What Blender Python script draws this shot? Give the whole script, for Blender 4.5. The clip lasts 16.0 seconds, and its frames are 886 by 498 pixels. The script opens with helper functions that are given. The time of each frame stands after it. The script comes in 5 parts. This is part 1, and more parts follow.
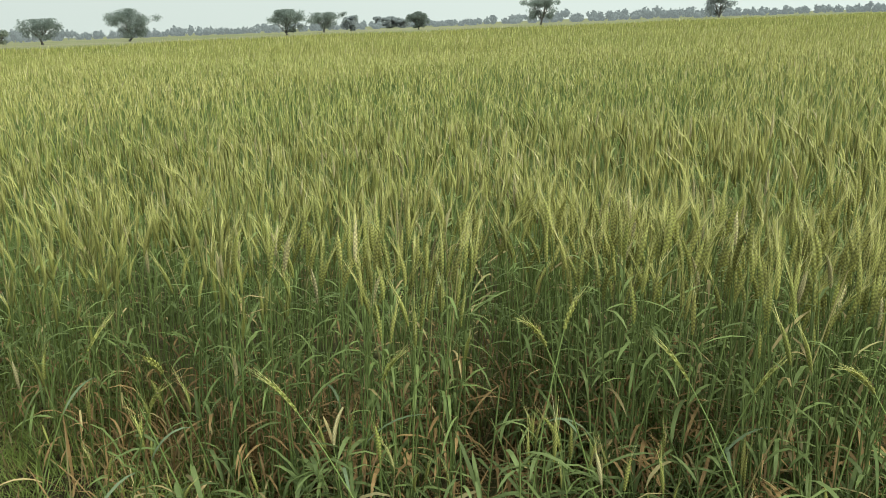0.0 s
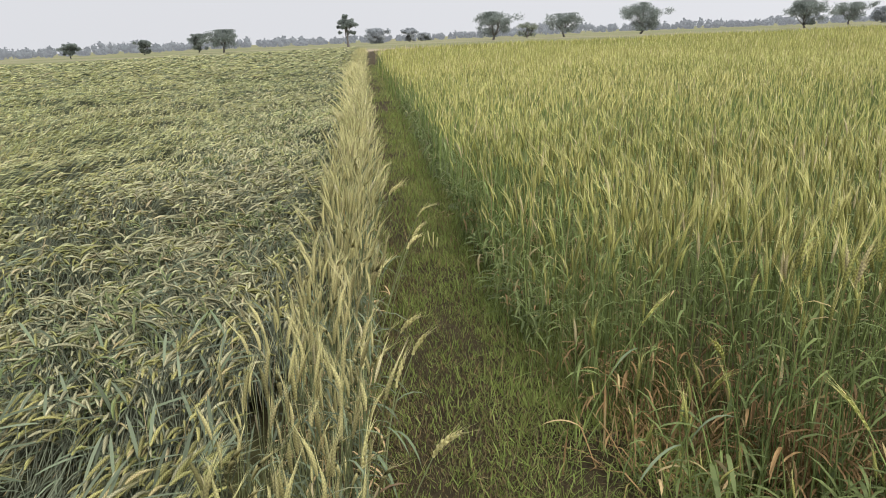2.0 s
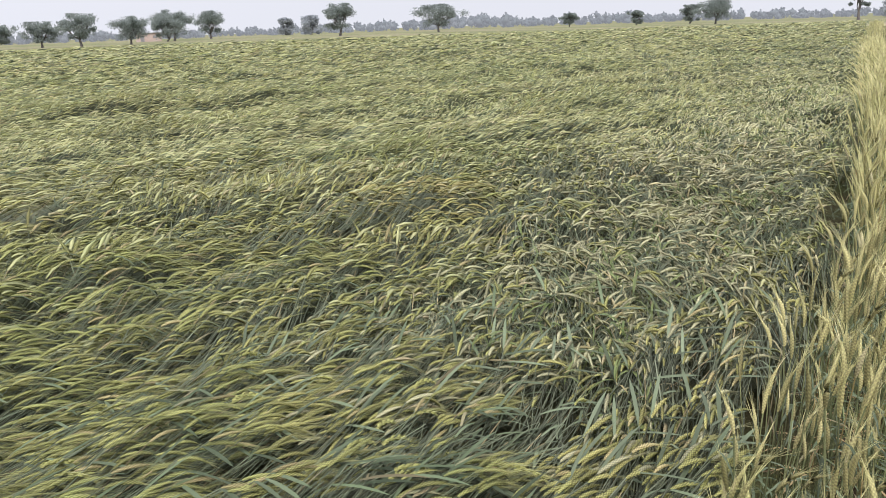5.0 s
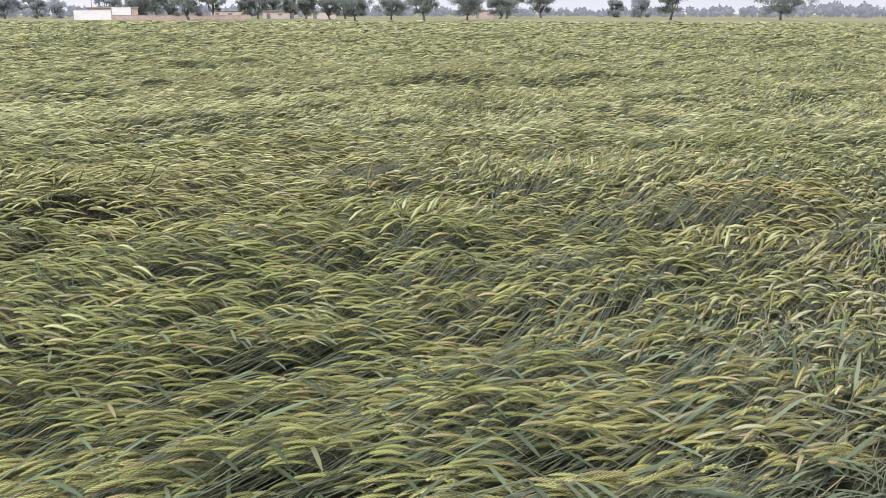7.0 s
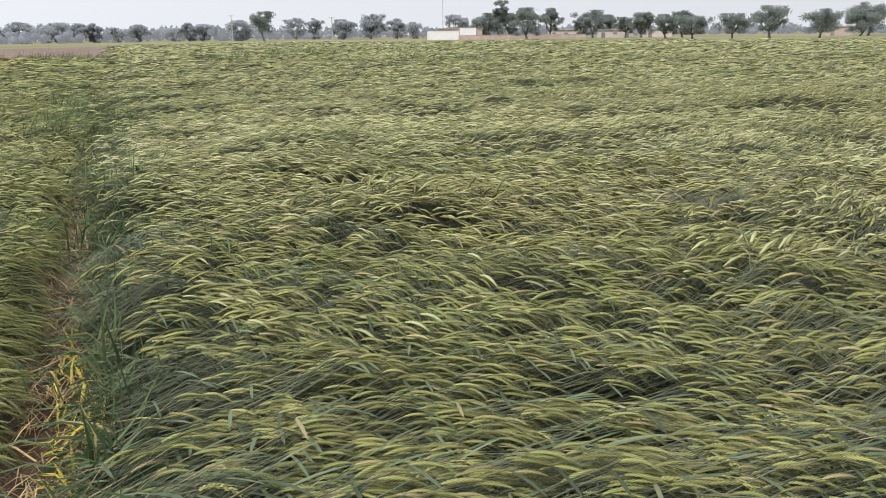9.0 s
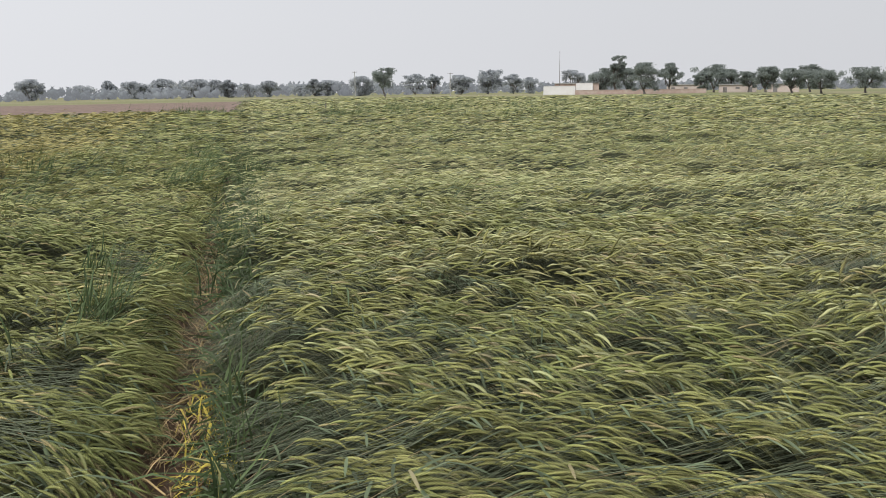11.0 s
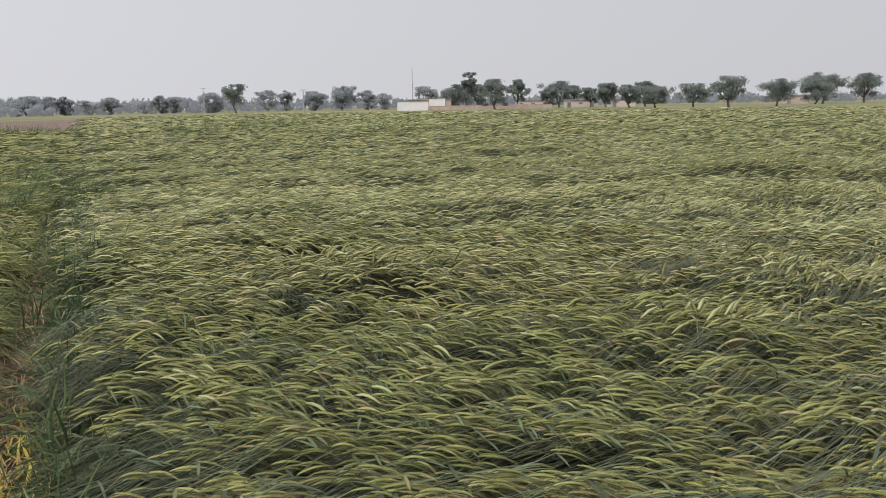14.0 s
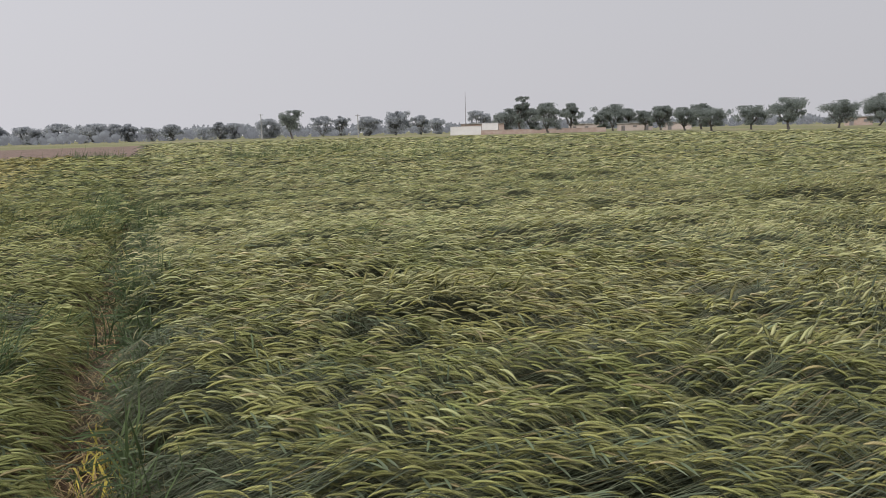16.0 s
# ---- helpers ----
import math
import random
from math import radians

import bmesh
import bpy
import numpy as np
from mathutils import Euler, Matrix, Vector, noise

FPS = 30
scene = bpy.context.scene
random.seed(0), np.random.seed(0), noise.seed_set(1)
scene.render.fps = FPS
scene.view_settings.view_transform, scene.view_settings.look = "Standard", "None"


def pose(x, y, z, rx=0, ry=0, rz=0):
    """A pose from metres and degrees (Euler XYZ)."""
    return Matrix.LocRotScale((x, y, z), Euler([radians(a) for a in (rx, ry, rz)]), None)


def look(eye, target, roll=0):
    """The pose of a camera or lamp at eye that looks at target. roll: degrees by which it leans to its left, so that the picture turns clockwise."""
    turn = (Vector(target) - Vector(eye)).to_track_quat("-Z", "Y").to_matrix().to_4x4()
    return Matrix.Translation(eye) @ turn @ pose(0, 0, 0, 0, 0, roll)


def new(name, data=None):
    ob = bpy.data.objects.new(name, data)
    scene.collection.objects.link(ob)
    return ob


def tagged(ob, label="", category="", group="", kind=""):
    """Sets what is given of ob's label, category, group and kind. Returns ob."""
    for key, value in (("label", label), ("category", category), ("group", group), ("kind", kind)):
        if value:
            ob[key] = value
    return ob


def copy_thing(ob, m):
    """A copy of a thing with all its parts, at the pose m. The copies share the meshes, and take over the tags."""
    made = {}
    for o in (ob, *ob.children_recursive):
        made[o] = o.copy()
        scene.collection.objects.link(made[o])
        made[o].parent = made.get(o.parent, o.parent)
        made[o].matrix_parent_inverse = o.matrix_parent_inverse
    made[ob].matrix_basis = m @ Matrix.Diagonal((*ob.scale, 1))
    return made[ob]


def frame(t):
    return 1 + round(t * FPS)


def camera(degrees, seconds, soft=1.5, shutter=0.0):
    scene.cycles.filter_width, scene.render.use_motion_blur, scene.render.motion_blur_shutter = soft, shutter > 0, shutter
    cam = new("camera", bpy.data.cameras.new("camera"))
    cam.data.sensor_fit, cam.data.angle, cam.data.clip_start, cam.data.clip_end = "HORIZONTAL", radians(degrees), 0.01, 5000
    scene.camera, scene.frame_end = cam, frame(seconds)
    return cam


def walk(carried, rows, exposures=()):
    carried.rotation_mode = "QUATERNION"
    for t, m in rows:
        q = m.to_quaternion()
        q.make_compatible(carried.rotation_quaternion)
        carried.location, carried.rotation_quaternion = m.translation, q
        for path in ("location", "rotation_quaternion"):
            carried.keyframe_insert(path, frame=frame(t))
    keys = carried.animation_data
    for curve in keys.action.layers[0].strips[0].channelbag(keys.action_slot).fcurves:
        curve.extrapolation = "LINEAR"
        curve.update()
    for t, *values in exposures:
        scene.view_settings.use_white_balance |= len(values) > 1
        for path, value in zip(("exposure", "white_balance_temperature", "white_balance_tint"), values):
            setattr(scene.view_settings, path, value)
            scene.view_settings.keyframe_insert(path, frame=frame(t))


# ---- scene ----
cam = camera(58.48, 16.0, soft=0.7)
# seconds, x, y, z, yaw, pitch, roll
ROWS = [
    (0.0, 0.000, 0.000, 1.536, 0.01, -16.33, -2.09),
    (0.5, -0.028, -0.019, 1.541, 3.62, -16.43, -2.49),
    (1.0, -0.083, -0.055, 1.544, 12.25, -16.44, -2.66),
    (1.5, -0.163, -0.125, 1.557, 24.28, -16.19, -2.59),
    (2.0, -0.247, -0.173, 1.567, 34.51, -15.46, -2.51),
    (2.5, -0.299, -0.191, 1.574, 42.00, -14.59, -2.56),
    (3.0, -0.343, -0.202, 1.567, 47.98, -14.44, -2.42),
    (3.5, -0.381, -0.222, 1.548, 53.42, -15.24, -2.33),
    (4.0, -0.406, -0.239, 1.544, 59.02, -15.75, -2.51),
    (4.2, -0.415, -0.250, 1.541, 61.28, -15.89, -2.57),
    (6.3, -0.716, -0.252, 1.515, 78.27, -16.28, -0.10),
    (6.5, -0.710, -0.273, 1.516, 81.07, -16.38, -0.01),
    (7.0, -0.701, -0.334, 1.507, 89.69, -16.99, 0.01),
    (7.5, -0.690, -0.393, 1.507, 98.40, -17.16, -0.30),
    (8.0, -0.678, -0.431, 1.506, 105.25, -17.03, -0.56),
    (8.5, -0.685, -0.452, 1.516, 109.67, -16.56, -0.79),
    (9.0, -0.680, -0.467, 1.535, 112.85, -15.59, -0.73),
    (9.5, -0.673, -0.470, 1.542, 115.03, -14.75, -0.65),
    (10.0, -0.664, -0.474, 1.555, 117.01, -13.68, -0.52),
    (10.2, -0.660, -0.473, 1.559, 117.90, -13.17, -0.58),
    (12.3, -0.608, -0.442, 1.567, 123.31, -11.02, -1.16),
    (12.5, -0.612, -0.416, 1.581, 122.12, -10.82, -1.37),
    (13.0, -0.630, -0.383, 1.585, 118.05, -10.42, -1.40),
    (13.5, -0.649, -0.371, 1.574, 114.07, -10.59, -1.09),
    (14.0, -0.662, -0.357, 1.569, 110.73, -10.76, -1.07),
    (14.5, -0.671, -0.351, 1.570, 108.97, -10.02, -1.35),
    (15.0, -0.663, -0.359, 1.579, 109.48, -8.90, -1.68),
    (15.5, -0.646, -0.391, 1.575, 111.82, -8.60, -1.55),
    (16.0, -0.638, -0.421, 1.565, 114.52, -8.96, -1.51),
]
walk(cam, [(t, pose(x, y, z, 90 + pitch, 0, yaw) @ pose(0, 0, 0, 0, 0, roll)) for t, x, y, z, yaw, pitch, roll in ROWS],
     [(0.0, 0.1, 6500, -12), (0.9, 0.15, 6500, -6), (1.6, 0.12, 6450, 4), (2.5, 0.14, 6350, 10), (4.0, 0.22, 6240, 10), (7.0, 0.31, 6130, 14), (10.2, -0.01, 6400, 7), (12.3, -0.2, 6420, 9), (13.5, -0.24, 6420, 9), (14.4, -0.26, 6420, 10), (15.2, -0.40, 6440, 11), (16.0, -0.38, 6440, 11)])

# ---------------------------------------------------------------- light
world = bpy.data.worlds.new("overcast")
scene.world = world
world.use_nodes = True
wn, wl = world.node_tree.nodes, world.node_tree.links
sky = wn.new("ShaderNodeTexSky")
sky.sky_type, sky.sun_disc = "NISHITA", False
sky.sun_elevation, sky.sun_rotation = radians(50), radians(113)
sky.dust_density, sky.air_density = 6.0, 1.0
dim = wn.new("ShaderNodeVectorMath")
dim.operation = "SCALE"
dim.inputs["Scale"].default_value = 0.1
cloud = wn.new("ShaderNodeRGB")
cloud.outputs[0].default_value = (0.755, 0.75, 0.785, 1)
veil = wn.new("ShaderNodeMix")
veil.data_type = "RGBA"
veil.inputs["Factor"].default_value = 0.93
wl.new(sky.outputs["Color"], dim.inputs[0])
wl.new(dim.outputs["Vector"], veil.inputs["A"])
wl.new(cloud.outputs[0], veil.inputs["B"])
up = wn.new("ShaderNodeSeparateXYZ")
wl.new(wn.new("ShaderNodeTexCoord").outputs["Generated"], up.inputs[0])
zenith = wn.new("ShaderNodeMapRange")
zenith.interpolation_type = "SMOOTHSTEP"
for slot, value in enumerate((0.14, 0.95, 1.0, 2.1)):
    zenith.inputs[slot + 1].default_value = value
wl.new(up.outputs["Z"], zenith.inputs[0])
# the veil is a little brighter on the sun's side
sunward = wn.new("ShaderNodeMath")
sunward.operation = "MULTIPLY_ADD"
sunward.inputs[1].default_value, sunward.inputs[2].default_value = 0.17, 1.16
wl.new(up.outputs["X"], sunward.inputs[0])
glow = wn.new("ShaderNodeMath")
glow.operation = "MULTIPLY_ADD"
glow.inputs[1].default_value = -0.10
wl.new(up.outputs["Y"], glow.inputs[0])
wl.new(sunward.outputs[0], glow.inputs[2])
level = wn.new("ShaderNodeMath")
level.operation = "MULTIPLY"
wl.new(zenith.outputs[0], level.inputs[0])
wl.new(glow.outputs[0], level.inputs[1])
wl.new(level.outputs[0], wn["Background"].inputs["Strength"])
wl.new(veil.outputs["Result"], wn["Background"].inputs["Color"])
sun = new("sun", bpy.data.lights.new("sun", "SUN"))
sun.data.energy, sun.data.angle, sun.data.color = 2.9, radians(8), (1, 0.95, 0.87)
sun.matrix_world = look((21, -9, 27), (0, 0, 0))

# ---------------------------------------------------------------- materials


class Mat:
    """A node material with a few short ways to build its colour."""

    def __init__(self, name, rough=0.7, spec=0.3):
        self.m = bpy.data.materials.new(name)
        self.m.use_nodes = True
        self.n, self.l = self.m.node_tree.nodes, self.m.node_tree.links
        self.b = self.n["Principled BSDF"]
        self.b.inputs["Roughness"].default_value = rough
        self.b.inputs["Specular IOR Level"].default_value = spec
        self.co = self.n.new("ShaderNodeTexCoord").outputs["Object"]

    def noise(self, scale, detail=3.0, rough=0.55, stretch=None, lo=0.35, hi=0.65):
        t = self.n.new("ShaderNodeTexNoise")
        t.inputs["Scale"].default_value, t.inputs["Detail"].default_value, t.inputs["Roughness"].default_value = scale, detail, rough
        co = self.co
        if stretch:
            mp = self.n.new("ShaderNodeMapping")
            mp.inputs["Rotation"].default_value = (0, 0, radians(stretch[0]))
            mp.inputs["Scale"].default_value = stretch[1]
            self.l.new(co, mp.inputs["Vector"])
            co = mp.outputs["Vector"]
        self.l.new(co, t.inputs["Vector"])
        return self.span(t.outputs["Fac"], lo, hi)

    def span(self, v, lo, hi, a=0.0, b=1.0):
        r = self.n.new("ShaderNodeMapRange")
        for i, x in enumerate((lo, hi, a, b)):
            r.inputs[i + 1].default_value = x
        self.l.new(v, r.inputs[0])
        return r.outputs[0]

    def island(self):
        return self.n.new("ShaderNodeNewGeometry").outputs["Random Per Island"]

    def each(self):
        return self.n.new("ShaderNodeObjectInfo").outputs["Random"]

    def mix(self, f, a, b, how="MIX"):
        x = self.n.new("ShaderNodeMix")
        x.data_type, x.blend_type = "RGBA", how
        for key, v in (("Factor", f), ("A", a), ("B", b)):
            if isinstance(v, (int, float)):
                x.inputs[key].default_value = v
            elif isinstance(v, tuple):
                x.inputs[key].default_value = (*v, 1)
            else:
                self.l.new(v, x.inputs[key])
        return x.outputs["Result"]

    def math(self, how, a, b):
        x = self.n.new("ShaderNodeMath")
        x.operation = how
        for i, v in enumerate((a, b)):
            if isinstance(v, (int, float)):
                x.inputs[i].default_value = v
            else:
                self.l.new(v, x.inputs[i])
        return x.outputs[0]

    def bump(self, v, strength=0.4, dist=0.01):
        x = self.n.new("ShaderNodeBump")
        x.inputs["Strength"].default_value, x.inputs["Distance"].default_value = strength, dist
        self.l.new(v, x.inputs["Height"])
        self.l.new(x.outputs[0], self.b.inputs["Normal"])

    def done(self, colour, through_light=0.0):
        if isinstance(colour, tuple):
            self.b.inputs["Base Color"].default_value = (*colour, 1)
        else:
            self.l.new(colour, self.b.inputs["Base Color"])
        if through_light:
            tr, mx = self.n.new("ShaderNodeBsdfTranslucent"), self.n.new("ShaderNodeMixShader")
            mx.inputs[0].default_value = through_light
            if isinstance(colour, tuple):
                tr.inputs["Color"].default_value = (*colour, 1)
            else:
                self.l.new(colour, tr.inputs["Color"])
            self.l.new(self.b.outputs[0], mx.inputs[1])
            self.l.new(tr.outputs[0], mx.inputs[2])
            self.l.new(mx.outputs[0], self.n["Material Output"].inputs["Surface"])
        return self.m


def plant(name, young, ripe, dry, ripe_at, rough=0.6, light=0.25, dry_share=0.06, patch=0.35, spread=0.35, husks=0.0):
    """Plant tissue: patches of young and ripe growth, single blades that differ, a few dry ones."""
    k = Mat(name, rough, 0.2)
    big = k.noise(patch, 3, lo=ripe_at - 0.16, hi=ripe_at + 0.16)
    r = k.island()
    mid = k.noise(patch * 9, 2, lo=0.3, hi=0.7)
    f = k.math("ADD", k.math("MULTIPLY", big, 0.42), k.math("ADD", k.math("MULTIPLY", mid, 0.36), k.math("MULTIPLY", r, 0.22)))
    c = k.mix(f, young, ripe)
    c = k.mix(k.span(r, 1 - dry_share - 0.01, 1 - dry_share), c, dry)
    v = k.math("FRACT", k.math("MULTIPLY", r, 37.7), 0.0)
    tone = k.span(v, 0, 1, 1 - spread, 1 + spread)
    g = k.n.new("ShaderNodeCombineColor")
    for i in range(3):
        k.l.new(tone, g.inputs[i])
    c = k.mix(1.0, c, g.outputs[0], "MULTIPLY")
    if husks:
        uv = k.n.new("ShaderNodeUVMap")
        uv.uv_map = "ear"
        xy = k.n.new("ShaderNodeSeparateXYZ")
        k.l.new(uv.outputs[0], xy.inputs[0])
        row = k.math("MULTIPLY", k.math("GREATER_THAN", k.math("FRACT", k.math("MULTIPLY", xy.outputs[1], 3.0), 0.0), 0.5), 0.5)
        beat = k.math("SINE", k.math("MULTIPLY", k.math("ADD", xy.outputs[0], row), 6.2832), 0.0)
        husk = k.span(beat, -0.5, 0.8, 0.9 - husks, 0.9 + 0.75 * husks)
        hc = k.n.new("ShaderNodeCombineColor")
        for i in range(3):
            k.l.new(husk, hc.inputs[i])
        c = k.mix(1.0, c, hc.outputs[0], "MULTIPLY")
    fine = k.noise(180, 2, stretch=(0, (1, 1, 0.2)), lo=0.2, hi=0.8)
    k.bump(fine, 0.25, 0.002)
    return k.done(c, light)


stem_up = plant("standing_stem", (0.12, 0.17, 0.05), (0.20, 0.235, 0.085), (0.28, 0.24, 0.11), 0.5, light=0.15)
leaf_up = plant("standing_leaf", (0.10, 0.142, 0.042), (0.19, 0.225, 0.082), (0.32, 0.25, 0.12), 0.52, dry_share=0.07, light=0.3)
ear_up = plant("standing_ear", (0.225, 0.268, 0.068), (0.395, 0.362, 0.122), (0.52, 0.45, 0.25), 0.45, dry_share=0.05, patch=0.3, husks=0.3)
awn_up = plant("standing_awn", (0.40, 0.415, 0.148), (0.575, 0.52, 0.22), (0.64, 0.57, 0.34), 0.45, light=0.3, patch=0.3)
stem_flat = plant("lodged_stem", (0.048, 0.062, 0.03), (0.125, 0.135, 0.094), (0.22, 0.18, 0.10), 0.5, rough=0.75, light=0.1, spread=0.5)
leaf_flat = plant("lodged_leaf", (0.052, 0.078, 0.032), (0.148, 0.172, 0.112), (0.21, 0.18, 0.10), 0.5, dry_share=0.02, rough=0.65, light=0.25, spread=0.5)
ear_flat = plant("lodged_ear", (0.19, 0.222, 0.073), (0.342, 0.312, 0.117), (0.34, 0.29, 0.14), 0.48, rough=0.6, light=0.24, spread=0.38, husks=0.48)
ear_lane = plant("lane_ear", (0.295, 0.302, 0.165), (0.45, 0.425, 0.26), (0.42, 0.36, 0.21), 0.48, rough=0.6, light=0.28, spread=0.34, husks=0.4)
awn_flat = plant("lodged_awn", (0.295, 0.325, 0.15), (0.45, 0.43, 0.23), (0.46, 0.41, 0.24), 0.48, light=0.35)
stem_edge = plant("edge_stem", (0.09, 0.125, 0.055), (0.19, 0.195, 0.095), (0.36, 0.27, 0.12), 0.45, light=0.15)
ear_edge = plant("edge_ear", (0.36, 0.35, 0.142), (0.53, 0.47, 0.235), (0.62, 0.56, 0.34), 0.45, light=0.28, husks=0.22)
ear_green = plant("green_ear", (0.145, 0.175, 0.057), (0.265, 0.26, 0.092), (0.33, 0.28, 0.13), 0.5, rough=0.6, light=0.2, spread=0.36, husks=0.42)
awn_green = plant("green_awn", (0.22, 0.25, 0.10), (0.36, 0.35, 0.15), (0.38, 0.33, 0.16), 0.5, light=0.35)
ear_gold = plant("gold_ear", (0.25, 0.235, 0.085), (0.37, 0.325, 0.13), (0.40, 0.34, 0.16), 0.45, light=0.25, husks=0.3)
awn_edge = plant("edge_awn", (0.43, 0.43, 0.19), (0.58, 0.53, 0.28), (0.72, 0.64, 0.40), 0.45, light=0.35)
weed = plant("weed_blade", (0.16, 0.222, 0.052), (0.26, 0.292, 0.092), (0.24, 0.185, 0.09), 0.5, light=0.45, dry_share=0.1, patch=0.8)
weed_dry = plant("weed_dry", (0.10, 0.076, 0.036), (0.165, 0.128, 0.06), (0.08, 0.06, 0.036), 0.5, light=0.2, dry_share=0.3)
grass_dark = plant("furrow_blade", (0.045, 0.075, 0.026), (0.10, 0.135, 0.06), (0.28, 0.25, 0.10), 0.5, light=0.2, dry_share=0.02, patch=0.8)
yellow_leaf = plant("yellow_leaf", (0.38, 0.34, 0.06), (0.52, 0.40, 0.09), (0.30, 0.20, 0.08), 0.5, light=0.35)
withered = plant("withered_leaf", (0.19, 0.11, 0.05), (0.31, 0.21, 0.095), (0.36, 0.29, 0.14), 0.5, light=0.25, patch=1.5)
dry_leaf = plant("dry_leaf", (0.28, 0.19, 0.095), (0.40, 0.31, 0.16), (0.18, 0.12, 0.07), 0.5, light=0.2)
# tree foliage greyed and lightened: air haze is put into these base colours
foliage = plant("tree_foliage", (0.21, 0.238, 0.22), (0.26, 0.29, 0.265), (0.22, 0.235, 0.215), 0.5, light=0.65, patch=0.2, spread=0.12)
foliage_pale = plant("pale_foliage", (0.24, 0.265, 0.22), (0.29, 0.31, 0.25), (0.24, 0.235, 0.20), 0.5, light=0.55, patch=0.2, spread=0.16)
# paler copy for the farthest trees, with the most haze painted in
foliage_hazed = plant("hazed_foliage", (0.35, 0.37, 0.39), (0.41, 0.43, 0.45), (0.36, 0.38, 0.39), 0.5, light=0.65, patch=0.02, spread=0.10)
leaf_broad = plant("broad_leaf", (0.09, 0.125, 0.04), (0.18, 0.21, 0.085), (0.24, 0.20, 0.10), 0.5, dry_share=0.06, rough=0.55, light=0.3, patch=0.8)


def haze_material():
    """Backdrop of distant woods; bright haze is painted on as a faint emission glow."""
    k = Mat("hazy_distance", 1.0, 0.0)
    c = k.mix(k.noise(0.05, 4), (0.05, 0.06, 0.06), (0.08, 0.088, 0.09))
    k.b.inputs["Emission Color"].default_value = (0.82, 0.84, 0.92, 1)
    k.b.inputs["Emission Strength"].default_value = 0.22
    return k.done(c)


def bark_material():
    k = Mat("bark", 0.9, 0.1)
    k.bump(k.noise(14, 5), 0.6, 0.03)
    return k.done(k.mix(k.noise(5, 4), (0.10, 0.09, 0.085), (0.18, 0.16, 0.145)))


def soil_material(name, dark, light, grain=22.0):
    k = Mat(name, 0.95, 0.1)
    c = k.mix(k.noise(0.6, 4), dark, light)
    c = k.mix(k.math("MULTIPLY", k.noise(grain, 5, 0.7), 0.6), c, tuple(0.5 * v for v in dark))
    k.bump(k.noise(grain * 1.6, 5, 0.7), 0.8, 0.02)
    return k.done(c)


def land_material():
    """Open farmland: soil and short grass, broad plots of different crops farther off."""
    k = Mat("farmland", 0.95, 0.1)
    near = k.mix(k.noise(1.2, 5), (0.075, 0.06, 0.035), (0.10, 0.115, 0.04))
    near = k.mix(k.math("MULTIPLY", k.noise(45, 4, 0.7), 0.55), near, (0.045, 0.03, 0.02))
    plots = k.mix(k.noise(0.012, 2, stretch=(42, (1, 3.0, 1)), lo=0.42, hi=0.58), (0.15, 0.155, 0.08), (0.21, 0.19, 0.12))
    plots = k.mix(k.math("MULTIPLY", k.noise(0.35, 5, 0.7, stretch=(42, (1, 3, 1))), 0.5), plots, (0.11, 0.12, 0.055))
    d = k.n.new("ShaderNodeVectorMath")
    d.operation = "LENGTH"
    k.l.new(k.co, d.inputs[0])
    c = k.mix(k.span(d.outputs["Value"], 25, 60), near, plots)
    k.bump(k.noise(30, 5, 0.7), 0.7, 0.02)
    return k.done(c)


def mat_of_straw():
    """The dense mat under the lodged crop: pressed stems, the gaps' shade painted as dark streaks."""
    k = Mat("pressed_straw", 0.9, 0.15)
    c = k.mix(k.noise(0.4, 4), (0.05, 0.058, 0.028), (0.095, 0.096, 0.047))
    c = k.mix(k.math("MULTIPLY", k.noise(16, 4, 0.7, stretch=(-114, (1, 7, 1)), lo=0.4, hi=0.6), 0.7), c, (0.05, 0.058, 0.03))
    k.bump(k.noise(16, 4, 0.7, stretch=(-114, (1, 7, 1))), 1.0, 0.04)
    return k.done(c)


def paint_material(name, colour, worn):
    k = Mat(name, 0.85, 0.2)
    k.bump(k.noise(9, 4), 0.3, 0.01)
    return k.done(k.mix(k.noise(0.9, 5, 0.7), colour, worn))


bark = bark_material()
far_haze = haze_material()
land = land_material()
soil_path = soil_material("path_soil", (0.046, 0.036, 0.02), (0.076, 0.06, 0.032))
soil_furrow = soil_material("furrow_soil", (0.07, 0.045, 0.03), (0.15, 0.10, 0.07), 14)
soil_track = soil_material("track_soil", (0.27, 0.22, 0.15), (0.34, 0.285, 0.20), 2)
soil_bare = soil_material("ploughed_soil", (0.155, 0.115, 0.096), (0.205, 0.152, 0.128), 3)
straw_mat = mat_of_straw()
white_wash = paint_material("whitewash", (0.66, 0.65, 0.65), (0.60, 0.59, 0.58))
brick_red = paint_material("old_brick", (0.34, 0.25, 0.22), (0.42, 0.35, 0.31))
plaster = paint_material("pale_plaster", (0.50, 0.43, 0.40), (0.42, 0.36, 0.33))
concrete = paint_material("grey_concrete", (0.36, 0.36, 0.35), (0.27, 0.27, 0.26))
steel = paint_material("weathered_steel", (0.22, 0.22, 0.23), (0.15, 0.13, 0.12))

# ---------------------------------------------------------------- mesh helpers
rng = np.random.default_rng(7)


